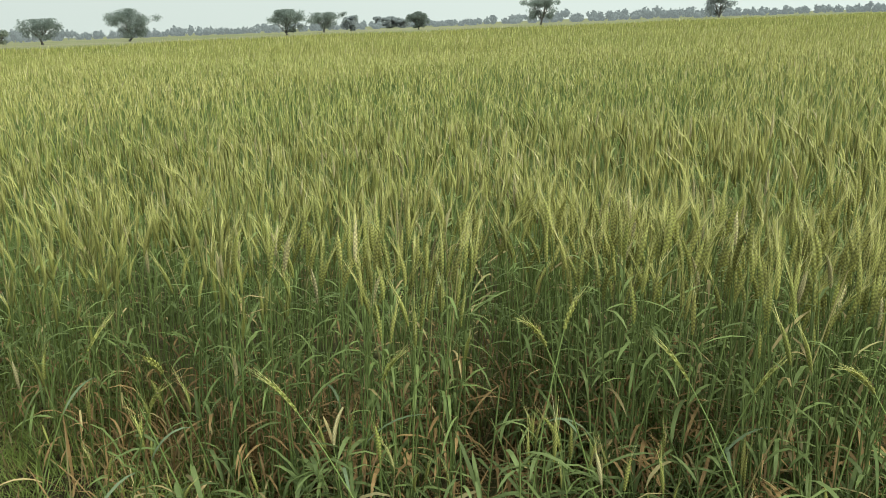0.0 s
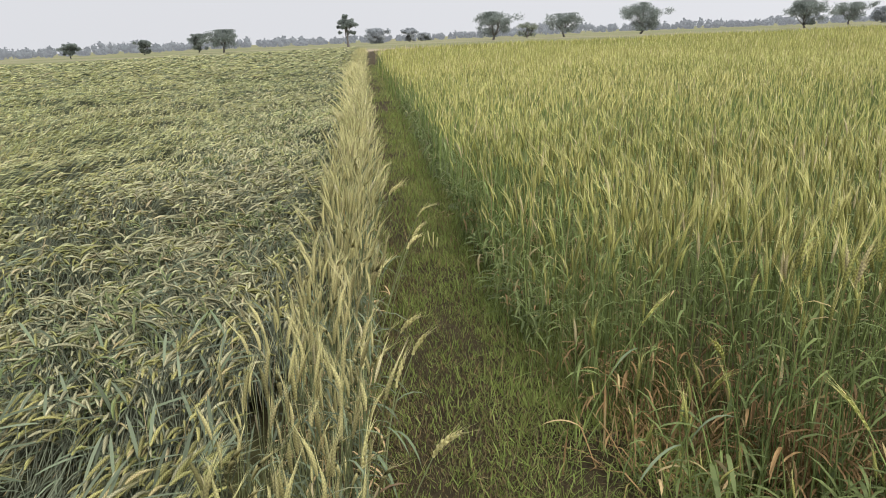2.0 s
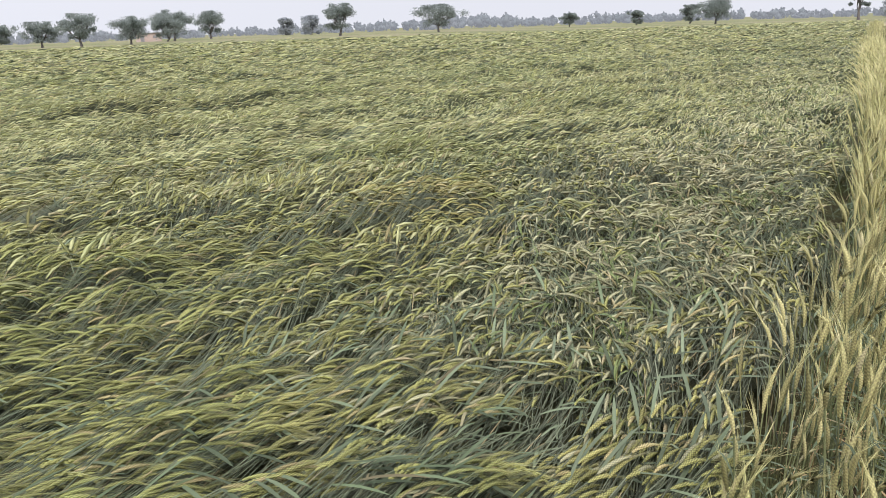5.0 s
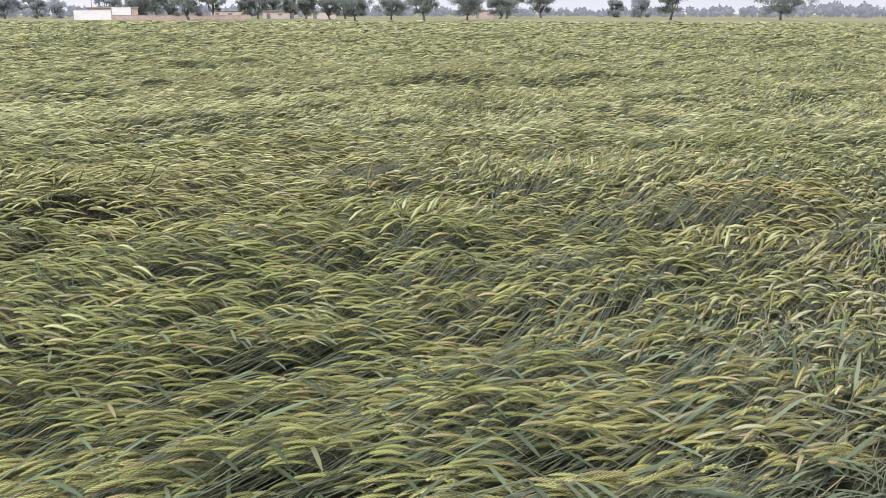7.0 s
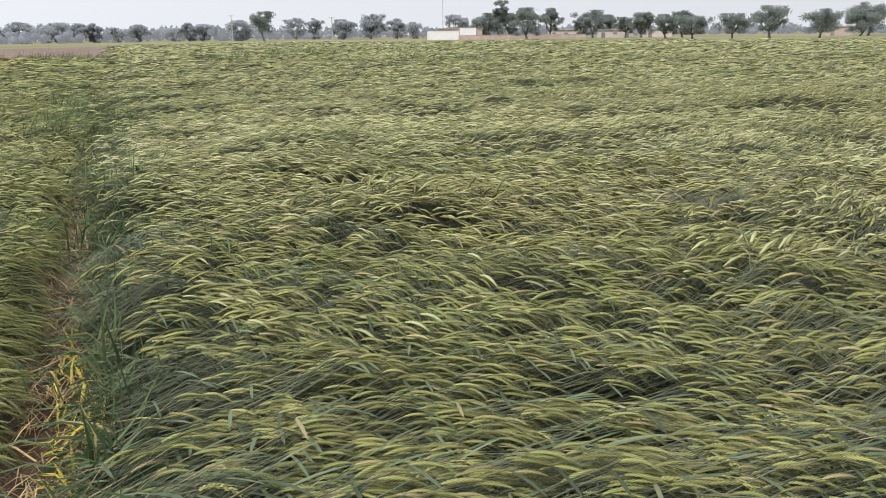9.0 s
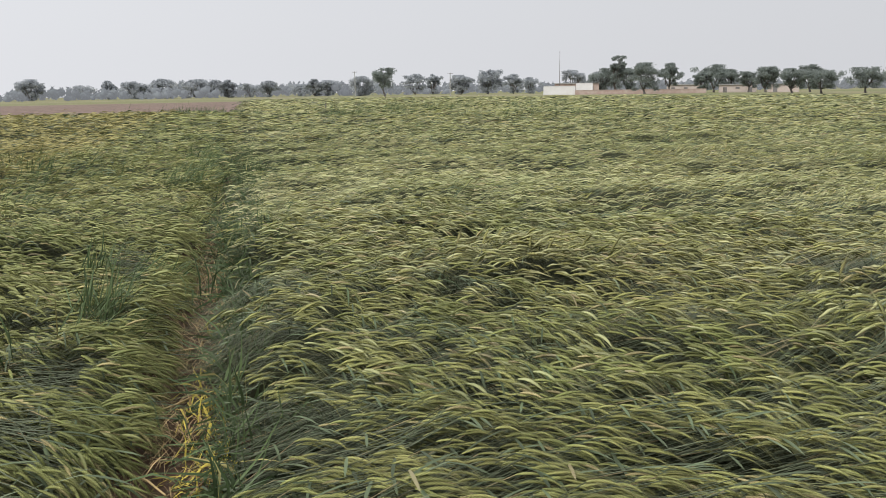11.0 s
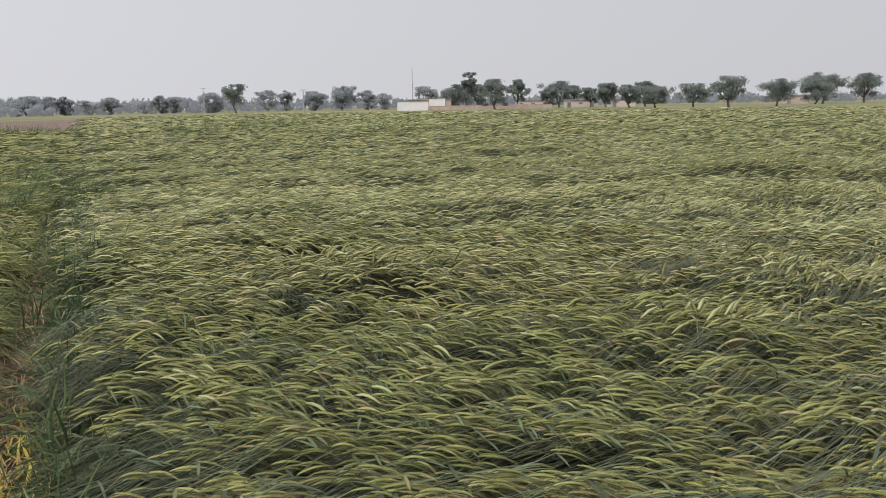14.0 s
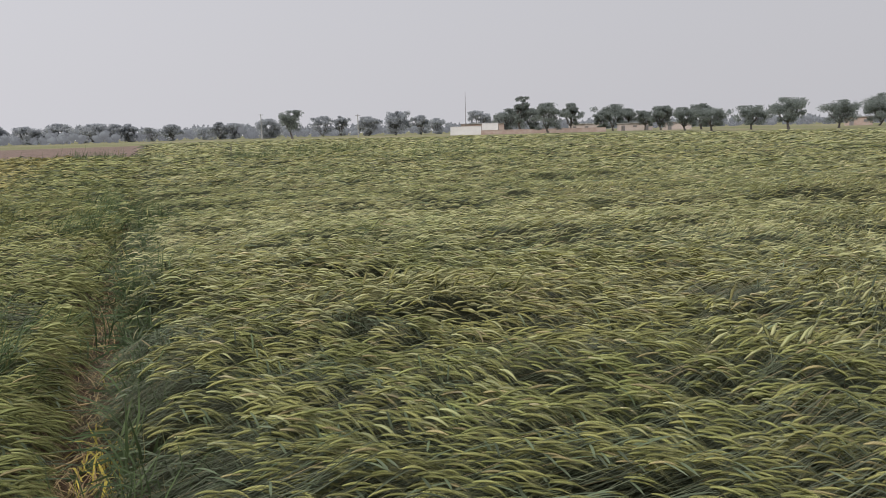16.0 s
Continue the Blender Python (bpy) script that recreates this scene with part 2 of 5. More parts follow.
def mesh_of(name, verts, tris, slots, mats, smooth=False):
    """A mesh from triangles; verts may carry two more columns, a place along and round an ear."""
    me = bpy.data.meshes.new(name)
    verts = np.asarray(verts, np.float32)
    chart, verts = verts[:, 3:5], np.ascontiguousarray(verts[:, :3])
    tris = np.asarray(tris, np.int32)
    me.vertices.add(len(verts))
    me.vertices.foreach_set("co", verts.ravel())
    me.loops.add(tris.size)
    me.loops.foreach_set("vertex_index", tris.ravel())
    me.polygons.add(len(tris))
    me.polygons.foreach_set("loop_start", np.arange(0, tris.size, 3, dtype=np.int32))
    for m in mats:
        me.materials.append(m)
    me.polygons.foreach_set("material_index", np.asarray(slots, np.int32))
    me.polygons.foreach_set("use_smooth", np.full(len(tris), smooth, bool))
    if chart.shape[1] == 2:
        me.uv_layers.new(name="ear").uv.foreach_set("vector", chart[tris.ravel()].ravel())
    me.update(calc_edges=True)
    return me


class Piece:
    """Triangles with a material slot each, gathered from ribbons, tubes and ears."""

    def __init__(self):
        self.v, self.t, self.s, self.n = [], [], [], 0

    def add(self, v, t, slot, chart=None):
        v = np.asarray(v, float).reshape(-1, 3)
        self.v.append(np.hstack([v, np.full((len(v), 2), 0.05) if chart is None else chart]))
        self.t.append(np.asarray(t, int).reshape(-1, 3) + self.n)
        self.s.append(np.full(len(self.t[-1]), slot))
        self.n += len(self.v[-1])

    def ribbon(self, pts, width, side, slot, fold=0.0):
        pts, side = np.asarray(pts, float), np.asarray(side, float)
        w = np.asarray(width, float)[:, None] / 2
        n = len(pts)
        lift = np.array([0, 0, 1.0]) * fold * w
        v = np.empty((2 * n, 3))
        v[0::2], v[1::2] = pts - side * w + lift, pts + side * w + lift
        t = []
        for i in range(n - 1):
            a = 2 * i
            t += [(a, a + 1, a + 3), (a, a + 3, a + 2)]
        self.add(v, t, slot)

    def tube(self, pts, radius, slot, sides=3, along=0.0):
        pts = np.asarray(pts, float)
        n = len(pts)
        r = np.broadcast_to(np.asarray(radius, float), (n,))
        d = np.gradient(pts, axis=0)
        d /= np.linalg.norm(d, axis=1)[:, None] + 1e-9
        up = np.where(np.abs(d[:, 2:3]) > 0.8, np.array([[1.0, 0, 0]]), np.array([[0, 0, 1.0]]))
        a = np.cross(d, up)
        a /= np.linalg.norm(a, axis=1)[:, None] + 1e-9
        b = np.cross(d, a)
        ang = np.arange(sides) * 2 * np.pi / sides
        v = pts[:, None] + r[:, None, None] * (np.cos(ang)[None, :, None] * a[:, None] + np.sin(ang)[None, :, None] * b[:, None])
        t = []
        for i in range(n - 1):
            for j in range(sides):
                p, q = i * sides + j, i * sides + (j + 1) % sides
                t += [(p, q, q + sides), (p, q + sides, p + sides)]
        chart = np.stack([np.repeat(np.linspace(0, along, n), sides), np.tile(ang / (2 * np.pi), n)], -1)
        self.add(v.reshape(-1, 3), t, slot, chart)

    def arrays(self):
        return np.concatenate(self.v), np.concatenate(self.t), np.concatenate(self.s)


def curve(p0, d0, length, n, droop, side=(0, 0, 0)):
    """Points from p0 along d0 that bend down (and aside) as they go."""
    p, d = np.array(p0, float), np.array(d0, float)
    d /= np.linalg.norm(d)
    out, step = [p.copy()], length / (n - 1)
    for i in range(n - 1):
        d = d + np.array([0, 0, -droop]) * step / length + np.array(side) * step / length
        d /= np.linalg.norm(d)
        p = p + d * step
        out.append(p.copy())
    return np.array(out)


def ear(pc, pts, lod, r, slot_ear, slot_awn, fat=0.0065, awn=0.06):
    """A bearded ear along pts: rows of spikelets close by, a tapered body farther off, with awns."""
    d = np.gradient(pts, axis=0)
    d /= np.linalg.norm(d, axis=1)[:, None]
    n = len(pts)
    ref = np.array([0.3, 1, 0.2]) if abs(d[0][1]) < 0.7 else np.array([1, 0.2, 0.2])
    if lod == 0:
        a0 = r.uniform(0, np.pi)
        pc.tube(pts[::3], fat * 0.75 * np.linspace(0.9, 0.6, len(pts[::3])), slot_ear, 3, 0.0)
        for i in range(n):
            a = np.cross(d[i], ref)
            a /= np.linalg.norm(a)
            b = np.cross(d[i], a)
            f = fat * (0.75 + 0.5 * np.sin(np.pi * (i + 1.0) / (n + 1))) * (1.0 if i < n - 2 else 0.8)
            for s in (0, 1):
                ang = a0 + np.pi * s + (np.pi / 2 if i % 2 else 0) * 0.55
                o = np.cos(ang) * a + np.sin(ang) * b
                w = np.cross(d[i], o)
                base, tip = pts[i] - d[i] * f * 0.6 + o * f * 0.1, pts[i] + d[i] * f * 1.9 + o * f * 0.95
                mid = pts[i] + d[i] * f * 0.5
                pc.add([base, mid + w * f * 0.75 + o * f * 0.2, mid + o * f * 1.25, mid - w * f * 0.75 + o * f * 0.2, tip],
                       [(0, 1, 2), (0, 2, 3), (1, 4, 2), (2, 4, 3)], slot_ear, [(0.75, 0.1), (0.0, 0.1), (0.08, 0.1), (0.0, 0.1), (0.25, 0.1)])
                if i % 3 != s or i > n - 3:
                    way = d[i] + o * r.uniform(0.05, 0.25) + r.normal(0, 0.05, 3) + np.array([0, 0, -0.12])
                    way /= np.linalg.norm(way)
                    pc.add([tip - w * 0.0008, tip + w * 0.0008, tip + way * awn * r.uniform(0.7, 1.15)], [(0, 1, 2)], slot_awn)
        return
    rad = fat * 1.35 * np.sin(np.linspace(0.5, np.pi - 0.35, n))
    if lod == 2:
        flat = np.cross(d[0], (0, 0, 1)) if abs(d[0][2]) < 0.7 else np.cross(d[0], r.normal(0, 1, 3))
        pc.ribbon(pts, 2 * rad, flat / np.linalg.norm(flat), slot_ear)
    else:
        pc.tube(pts, rad, slot_ear, 3, 10.0)
    for i in range({-1: 13, 1: 6}.get(lod, 4)):
        j = min(n - 1, 1 + i % (n - 1))
        way = d[j] + r.normal(0, 0.10, 3) + np.array([0, 0, -0.08])
        way /= np.linalg.norm(way)
        w = np.cross(way, ref)
        w /= np.linalg.norm(w)
        wid = {-1: 0.0007, 1: 0.0017}.get(lod, 0.0024)
        pc.add([pts[j] - w * wid, pts[j] + w * wid, pts[j] + way * awn * r.uniform(0.9, 1.3)], [(0, 1, 2)], slot_awn)


def leaf(pc, p, heading, rise, length, width, droop, slot, n=5):
    h = np.array([math.cos(heading), math.sin(heading), 0])
    side = np.array([-h[1], h[0], 0])
    pts = curve(p, h * math.cos(rise) + np.array([0, 0, math.sin(rise)]), length, n, droop)
    u = np.linspace(0, 1, n)
    pc.ribbon(pts, width * np.clip(1.25 * (1 - u ** 2.2) * (0.45 + u * 1.3), 0.04, 1), side, slot)


def standing_plant(r, lod, height=0.8, droop=0.25, leaves=3, lean=0.08, ear_size=1.0):
    """Origin at the ground. Slots: 0 stem, 1 leaf, 2 ear, 3 awn, 4 dry leaf."""
    pc = Piece()
    h = height * r.uniform(0.86, 1.08)
    a = r.uniform(0, 2 * np.pi)
    d = np.array([lean * math.cos(a), lean * math.sin(a), 1])
    pts = curve((0, 0, 0), d, h - 0.09, 4 if lod < 2 else 2, 0, (r.normal(0, 0.10), r.normal(0, 0.10), 0))
    if lod < 2:
        pc.tube(pts, np.linspace(0.0029, 0.0019, len(pts)), 0) if lod == 0 else pc.ribbon(pts, [0.005] * len(pts), (math.cos(a), math.sin(a), 0), 0)
    else:
        pc.ribbon(pts, [0.008, 0.006], (math.cos(a), math.sin(a), 0), 0)
    tip = pts[-1]
    d = pts[-1] - pts[-2]
    e = curve(tip, d, r.uniform(0.085, 0.115), (7, 5, 3)[lod], droop * r.uniform(0.2, 2.0), (r.normal(0, 0.25), r.normal(0, 0.25), 0))
    ear(pc, e, -1 if lod == 0 else lod, r, 2, 3, fat=(0.0054, 0.0054, 0.0050)[lod] * ear_size, awn=0.085)
    for i in range(2 if lod == 0 and height > 0.7 else 0):
        leaf(pc, pts[0] + (pts[1] - pts[0]) * r.uniform(0.1, 0.95), r.uniform(0, 6.28), r.uniform(0.2, 1.2), r.uniform(0.09, 0.17), 0.007, r.uniform(1.2, 3.2), 4, 4)
    for i in range(leaves if lod < 2 else int(r.random() < 0.5)):
        z = h * (0.22 + 0.62 * (i + r.uniform(0, 0.8)) / leaves)
        k = min(len(pts) - 2, int(z / (h / (len(pts) - 1))))
        p = pts[k] + (pts[k + 1] - pts[k]) * min(1, max(0, (z - pts[k][2]) / max(1e-3, pts[k + 1][2] - pts[k][2])))
        low = z < 0.38 * h and r.random() < 0.55
        leaf(pc, p, r.uniform(0, 6.28), r.uniform(0.5, 1.3), r.uniform(0.10, 0.20), (0.0088, 0.009, 0.011)[lod] * r.uniform(0.7, 1.2), r.uniform(0.5, 2.6), 4 if low else 1, (5, 4, 3)[lod])
    return pc.arrays()


def lodged_plant(r, lod, eared=True):
    """Origin on the crop's surface, stem rising along +x, ear nodding over. Slots as above."""
    pc = Piece()
    ln = r.uniform(0.26, 0.44)
    sway = r.normal(0, 0.06)
    slope = r.uniform(0.30, 0.52)
    pts = np.array([(-ln, sway, -ln * slope), (-ln * 0.45, sway * 0.35, -ln * slope * 0.48), (0, 0, 0.0)])
    for i in range(1 if eared else 3):
        off = np.array([r.normal(0, 0.08), r.normal(0, 0.03), r.uniform(-0.02, 0.01)]) * (i > 0)
        if lod == 0 and i == 0:
            pc.tube(pts, [0.0026, 0.0023, 0.0018], 0)
        else:
            pc.ribbon((pts + off)[[0, 2]], np.array([0.005, 0.004]) * (0.9, 0.85, 0.9)[lod], (0, 1, 0), 0)
    if eared:
        e = curve(pts[-1], (1, r.normal(0, 0.14), r.uniform(0.0, 0.4)), r.uniform(0.09, 0.125), (7, 5, 3)[lod], r.uniform(0.4, 1.1), (0, r.normal(0, 0.2), 0))
        ear(pc, e, -1 if lod == 0 else 1, r, 2, 3, fat=(0.005, 0.0061, 0.0076)[lod], awn=0.08)
    for i in range(int(r.random() < (0.45, 0.36, 0.28)[lod]) + (0 if eared else 1)):
        j = r.integers(1, 3)
        leaf(pc, pts[j], r.normal(0, 0.9), r.uniform(-0.1, 0.6), r.uniform(0.11, 0.2), (0.0105, 0.0115, 0.012)[lod] * r.uniform(0.7, 1.2), r.uniform(0.3, 1.8), 1, (5, 4, 3)[lod])
    return pc.arrays()


def tuft(r, height, lean, n=7, w=0.0085):
    """A far clump: a few stalks that end in ears. Slots: 1 leaf, 2 ear, 3 awn."""
    pc = Piece()
    for i in range(n):
        x, y = r.normal(0, 0.13, 2)
        a = r.uniform(0, 3.14)
        h = height * r.uniform(0.82, 1.1)
        s = np.array([math.cos(a), math.sin(a), 0])
        lx, ly = lean + r.normal(0, 0.06), r.normal(0, 0.07)
        foot, neck, tip = np.array([x, y, 0]), np.array([x + lx * 0.75, y + ly * 0.75, h * 0.8]), np.array([x + lx * 1.2, y + ly * 1.3, h * (1.0 if lean < 0.2 else 0.92)])
        pc.add([foot + s * w, foot - s * w, neck], [(0, 1, 2)], 1 if i % 3 else 0)
        pc.add([neck + s * w - (0, 0, 0.06), neck - s * w - (0, 0, 0.06), tip], [(0, 1, 2)], 2 + (i % 4 == 0))
    return pc.arrays()


def flat_tuft(r, n=5, fine=True, spread=0.10, w=0.007, long=0.17):
    """A far clump of lodged crop along +x: ears that arch over, with a few stems and blades."""
    pc = Piece()
    for i in range(n):
        x, y, z = r.normal(0, spread), r.normal(0, spread), r.uniform(-0.035, 0.02)
        ln, k = long * r.uniform(0.75, 1.25), r.normal(0, 0.16)
        top = r.uniform(0.004, 0.016)
        a = np.array([x - ln * 0.6, y - ln * k, z - 0.02])
        b = np.array([x - ln * 0.05, y, z + top])
        c = np.array([x + ln * 0.28, y + ln * 0.3 * k, z + top * 0.75])
        e = np.array([x + ln * 0.65, y + ln * k + r.normal(0, 0.02), z - r.uniform(0.0, 0.028)])
        roll = r.uniform(-1.1, 1.1)
        s = np.array([0, math.cos(roll), math.sin(roll)]) * w * r.uniform(0.75, 1.25)
        body = (2, 3, 3, 3, 2, 1, 3, 0)[r.integers(0, 8)]
        if fine:
            pc.add([a, b - s, b + s, c - s * 0.9, c + s * 0.9, e], [(0, 2, 1), (1, 2, 4), (1, 4, 3), (3, 4, 5)], body)
        else:
            pc.add([a, b - s, b + s, e], [(0, 2, 1), (1, 2, 3)], body)
        if i % 5 < 2:
            f = a + np.array([-r.uniform(0.2, 0.3), r.normal(0, 0.05), -0.12])
            pc.add([f - s * 0.7, f + s * 0.7, b], [(0, 1, 2)], i % 2)
    return pc.arrays()


def blades(r, n, height, spread, slots=(0,), wide=0.005):
    pc = Piece()
    for i in range(n):
        a = r.uniform(0, 6.28)
        p = (r.normal(0, spread), r.normal(0, spread), 0)
        leaf(pc, p, a, r.uniform(0.5, 1.45), height * r.uniform(0.5, 1.3), wide * r.uniform(0.7, 1.5), r.uniform(0.3, 2.2), slots[i % len(slots)], 3)
    return pc.arrays()


class Crop:
    """Many plants gathered into one mesh."""

    def __init__(self):
        self.v, self.t, self.s, self.n = [], [], [], 0

    def plant(self, kinds, x, y, z, turn, size, tilt=None):
        """Spread the templates over the points; tilt leans them along their heading (radians)."""
        pick = rng.integers(0, len(kinds), len(x))
        for i, (v, t, s) in enumerate(kinds):
            k = np.nonzero(pick == i)[0]
            if not len(k):
                continue
            c, sn = np.cos(turn[k])[:, None], np.sin(turn[k])[:, None]
            p = v[None] * size[k][:, None, None]
            px, py, pz = p[..., 0], p[..., 1], p[..., 2]
            if tilt is not None:
                ct, st = np.cos(tilt[k])[:, None], np.sin(tilt[k])[:, None]
                px, pz = px * ct + pz * st, pz * ct - px * st
            w = np.stack([x[k][:, None] + c * px - sn * py, y[k][:, None] + sn * px + c * py, z[k][:, None] + pz, np.broadcast_to(v[:, 3], px.shape), np.broadcast_to(v[:, 4], px.shape)], -1).astype(np.float32)
            nv = len(v)
            self.v.append(w.reshape(-1, 5))
            self.t.append((t[None] + (np.arange(len(k)) * nv)[:, None, None]).reshape(-1, 3) + self.n)
            self.s.append(np.tile(s, len(k)))
            self.n += nv * len(k)

    def build(self, name, mats, label, category):
        me = mesh_of(name, np.concatenate(self.v), np.concatenate(self.t), np.concatenate(self.s), mats, True)
        return tagged(new(name, me), label, category, kind="stuff")


def waves(seed, lo, hi, n, along=None):
    """A smooth random field from a sum of sines; wave lengths from lo to hi metres."""
    r = np.random.default_rng(seed)
    ln = np.exp(r.uniform(np.log(lo), np.log(hi), n))
    a = r.uniform(0, 2 * np.pi, n) if along is None else along + np.pi / 2 + r.normal(0, 0.5, n)
    kx, ky, ph = 2 * np.pi / ln * np.cos(a), 2 * np.pi / ln * np.sin(a), r.uniform(0, 6.28, n)
    amp = (ln / hi) ** 0.5
    amp /= np.sqrt((amp ** 2).sum() / 2)

    def f(x, y):
        out = 0
        for i in range(n):
            out = out + amp[i] * np.sin(kx[i] * x + ky[i] * y + ph[i])
        return out
    return f


# ---------------------------------------------------------------- plan
UX, UY = -0.633, 0.774            # along the footpath
VX, VY = 0.774, 0.633             # across it, towards the standing wheat
CORNER = (-0.45, -0.25)           # the corner of the plots
FX, FY = -0.715, -0.699           # along the furrow
LEAN = radians(114)               # the way the crop was blown


def along(x, y):
    return x * UX + y * UY, x * VX + y * VY


def beside(x, y):
    """Distance along the furrow and across it (positive on the main lodged plot's side)."""
    return (x + 2.45) * FX + (y + 2.97) * FY, (x + 2.45) * FY - (y + 2.97) * FX


def away(x, y):
    return np.hypot(x - CORNER[0], y - CORNER[1])


def bearing(x, y):
    """Degrees to the left of +y, seen from the corner."""
    return np.degrees(np.arctan2(-(x - CORNER[0]), y - CORNER[1]))


def fall(x, y):
    """The land is level round the corner and falls gently away beyond it."""
    return -0.0072 * np.clip(np.hypot(x, y) - 40, 0, None)


swell = waves(3, 0.9, 4.5, 16, LEAN)
ripple = waves(4, 0.25, 0.8, 14, LEAN)
bald = waves(5, 0.3, 1.1, 22, LEAN)
swirl = waves(6, 2.0, 8.0, 10)
lump = waves(14, 0.7, 2.4, 18)
broad = waves(8, 6.0, 25.0, 12)
curl = waves(12, 0.6, 2.0, 14)
tress = waves(15, 0.16, 0.5, 22, LEAN)


def bump_at(x, y, cx, cy, rx, ry, a):
    dx, dy = x - cx, y - cy
    c, s = math.cos(a), math.sin(a)
    return np.exp(-(((dx * c + dy * s) / rx) ** 2 + ((dy * c - dx * s) / ry) ** 2))


RISEN = ((-7.9, 2.4, 0.9, 0.35, 2.2), (-6.2, 1.2, 0.9, 0.3, 2.0), (-9.4, 4.9, 1.3, 0.5, 2.2), (-6.3, 0.2, 0.8, 0.35, 1.9),
         (-4.95, -0.5, 0.4, 0.22, 1.7), (-5.4, -2.8, 0.7, 0.25, 1.9), (-11.0, 0.4, 1.2, 0.4, 1.8), (-14.4, 0.2, 1.8, 0.5, 1.8),
         (-14.1, -3.6, 0.9, 0.4, 1.9), (-4.6, 1.2, 0.35, 0.2, 1.9), (-36.0, -26.0, 4.5, 1.2, 2.2), (-8.2, -11.6, 2.4, 0.9, 2.2))


def half_standing(x, y):
    """Where the blown crop has partly stood up again."""
    d, b = away(x, y), bearing(x, y)
    s, c = beside(x, y)
    out = 0.9 * np.clip((s - 16) / 8, 0, 1) * np.clip((-c - 2) / 3, 0, 1) + 0.7 * np.clip((d - 13) / 6, 0, 1) * np.clip((52 - d) / 14, 0, 1) * np.clip((b - 50) / 10, 0, 1) * np.clip((118 - b) / 14, 0, 1)
    for cx, cy, rx, ry, a in RISEN:
        out = out + 1.3 * bump_at(x, y, cx, cy, rx, ry, a)
    return np.clip(out, 0, 1.4)


def grey_lane(x, y):
    """The trampled lane beside the ripe strip, where stems show more than ears."""
    u, v = along(x, y)
    return np.exp(-((v + 1.5 + 0.02 * u) / (0.62 + 0.03 * np.clip(u, 0, 20))) ** 2) * np.clip((u - 1.4) / 2.2, 0, 1) * np.clip((22 - u) / 14, 0, 1)


def crop_top(x, y):
    """The height of the lodged crop."""
    d = away(x, y)
    z = fall(x, y) + 0.33 + 0.034 * swell(x, y) + 0.026 * ripple(x, y) + 0.026 * lump(x, y) * np.clip((d - 2.5) / 4, 0, 1) + 0.03 * broad(x, y)
    z = z + 0.16 * bump_at(x, y, -5.4, 1.65, 0.75, 0.4, 2.3) - 0.10 * bump_at(x, y, -4.6, 1.25, 0.5, 0.25, 2.3)
    z = z + 0.12 * bump_at(x, y, -4.5, -1.3, 0.9, 0.3, 2.0) - 0.07 * bump_at(x, y, -4.2, -0.95, 0.45, 0.16, 2.0)
    z = z - 0.08 * bump_at(x, y, -7.5, 2.3, 0.8, 0.25, 2.2) - 0.08 * bump_at(x, y, -5.8, 1.0, 0.7, 0.2, 2.2)
    z = z - 0.07 * bump_at(x, y, -9.1, -1.9, 1.2, 0.25, 2.0) - 0.06 * bump_at(x, y, -14.7, -3.7, 1.6, 0.35, 2.0) - 0.07 * bump_at(x, y, -14.7, -11.2, 1.0, 0.3, 2.2)
    s, c = beside(x, y)
    z = z + 0.06 * half_standing(x, y) + 0.012 * swell(x, y) * np.clip((d - 8) / 10, 0, 1)
    z = z + 0.16 * np.clip((s - 7) / 2, 0, 1) * np.clip((-c - 1.6) / 0.7, 0, 1) * np.clip((15 - s) / 3, 0, 1)
    z = z - 0.05 * grey_lane(x, y)
    return z - 0.27 * np.exp(-(c / np.where(c > 0, 0.42, 0.07)) ** 2) * (s > -3)


def lay(x, y):
    """The way the crop lies, smooth over the plots."""
    d = away(x, y)
    deg = 120 - 7 * np.clip((d - 3) / 4, 0, 1) + 14 * grey_lane(x, y)
    return np.radians(deg) + 0.17 * swirl(x, y) + 0.15 * curl(x, y) + 0.08 * ripple(x, y)


def heading(x, y):
    n = np.shape(x)
    return lay(x, y) + rng.normal(0, 0.11, n) + (0.65 * grey_lane(x, y) + 0.12 * half_standing(x, y)) * rng.normal(0, 1, n)


def scatter(inner, outer, b0, b1, per_m2):
    """Random points of a ring sector round the corner, bearings in degrees."""
    n = int(0.5 * (outer ** 2 - inner ** 2) * radians(b1 - b0) * per_m2)
    d = np.sqrt(rng.uniform(inner ** 2, outer ** 2, n))
    b = np.radians(rng.uniform(b0, b1, n))
    return CORNER[0] - d * np.sin(b), CORNER[1] + d * np.cos(b)


def on_main_plot(x, y):
    u, v = along(x, y)
    s, c = beside(x, y)
    edge = -0.74 + 0.07 * np.sin(u * 1.7) + 0.06 * np.sin(u * 4.1) - 0.2 * np.clip((2.5 - u) / 1.5, 0, 1) - 0.2 * np.clip((u - 9) / 10, 0, 1)
    return (v < edge) & (c > 0.20 + 0.06 * np.sin(s * 2.3)) & (x > -86 + 0.25 * y) & ((u > -1.2) | (x < -1.5))


def on_side_plot(x, y):
    s, c = beside(x, y)
    return (c < -0.12 + 0.05 * np.sin(s * 3.1) + 0.03 * np.sin(s * 7.7)) & (s < 42.5 + 0.15 * c) & (c > -60)


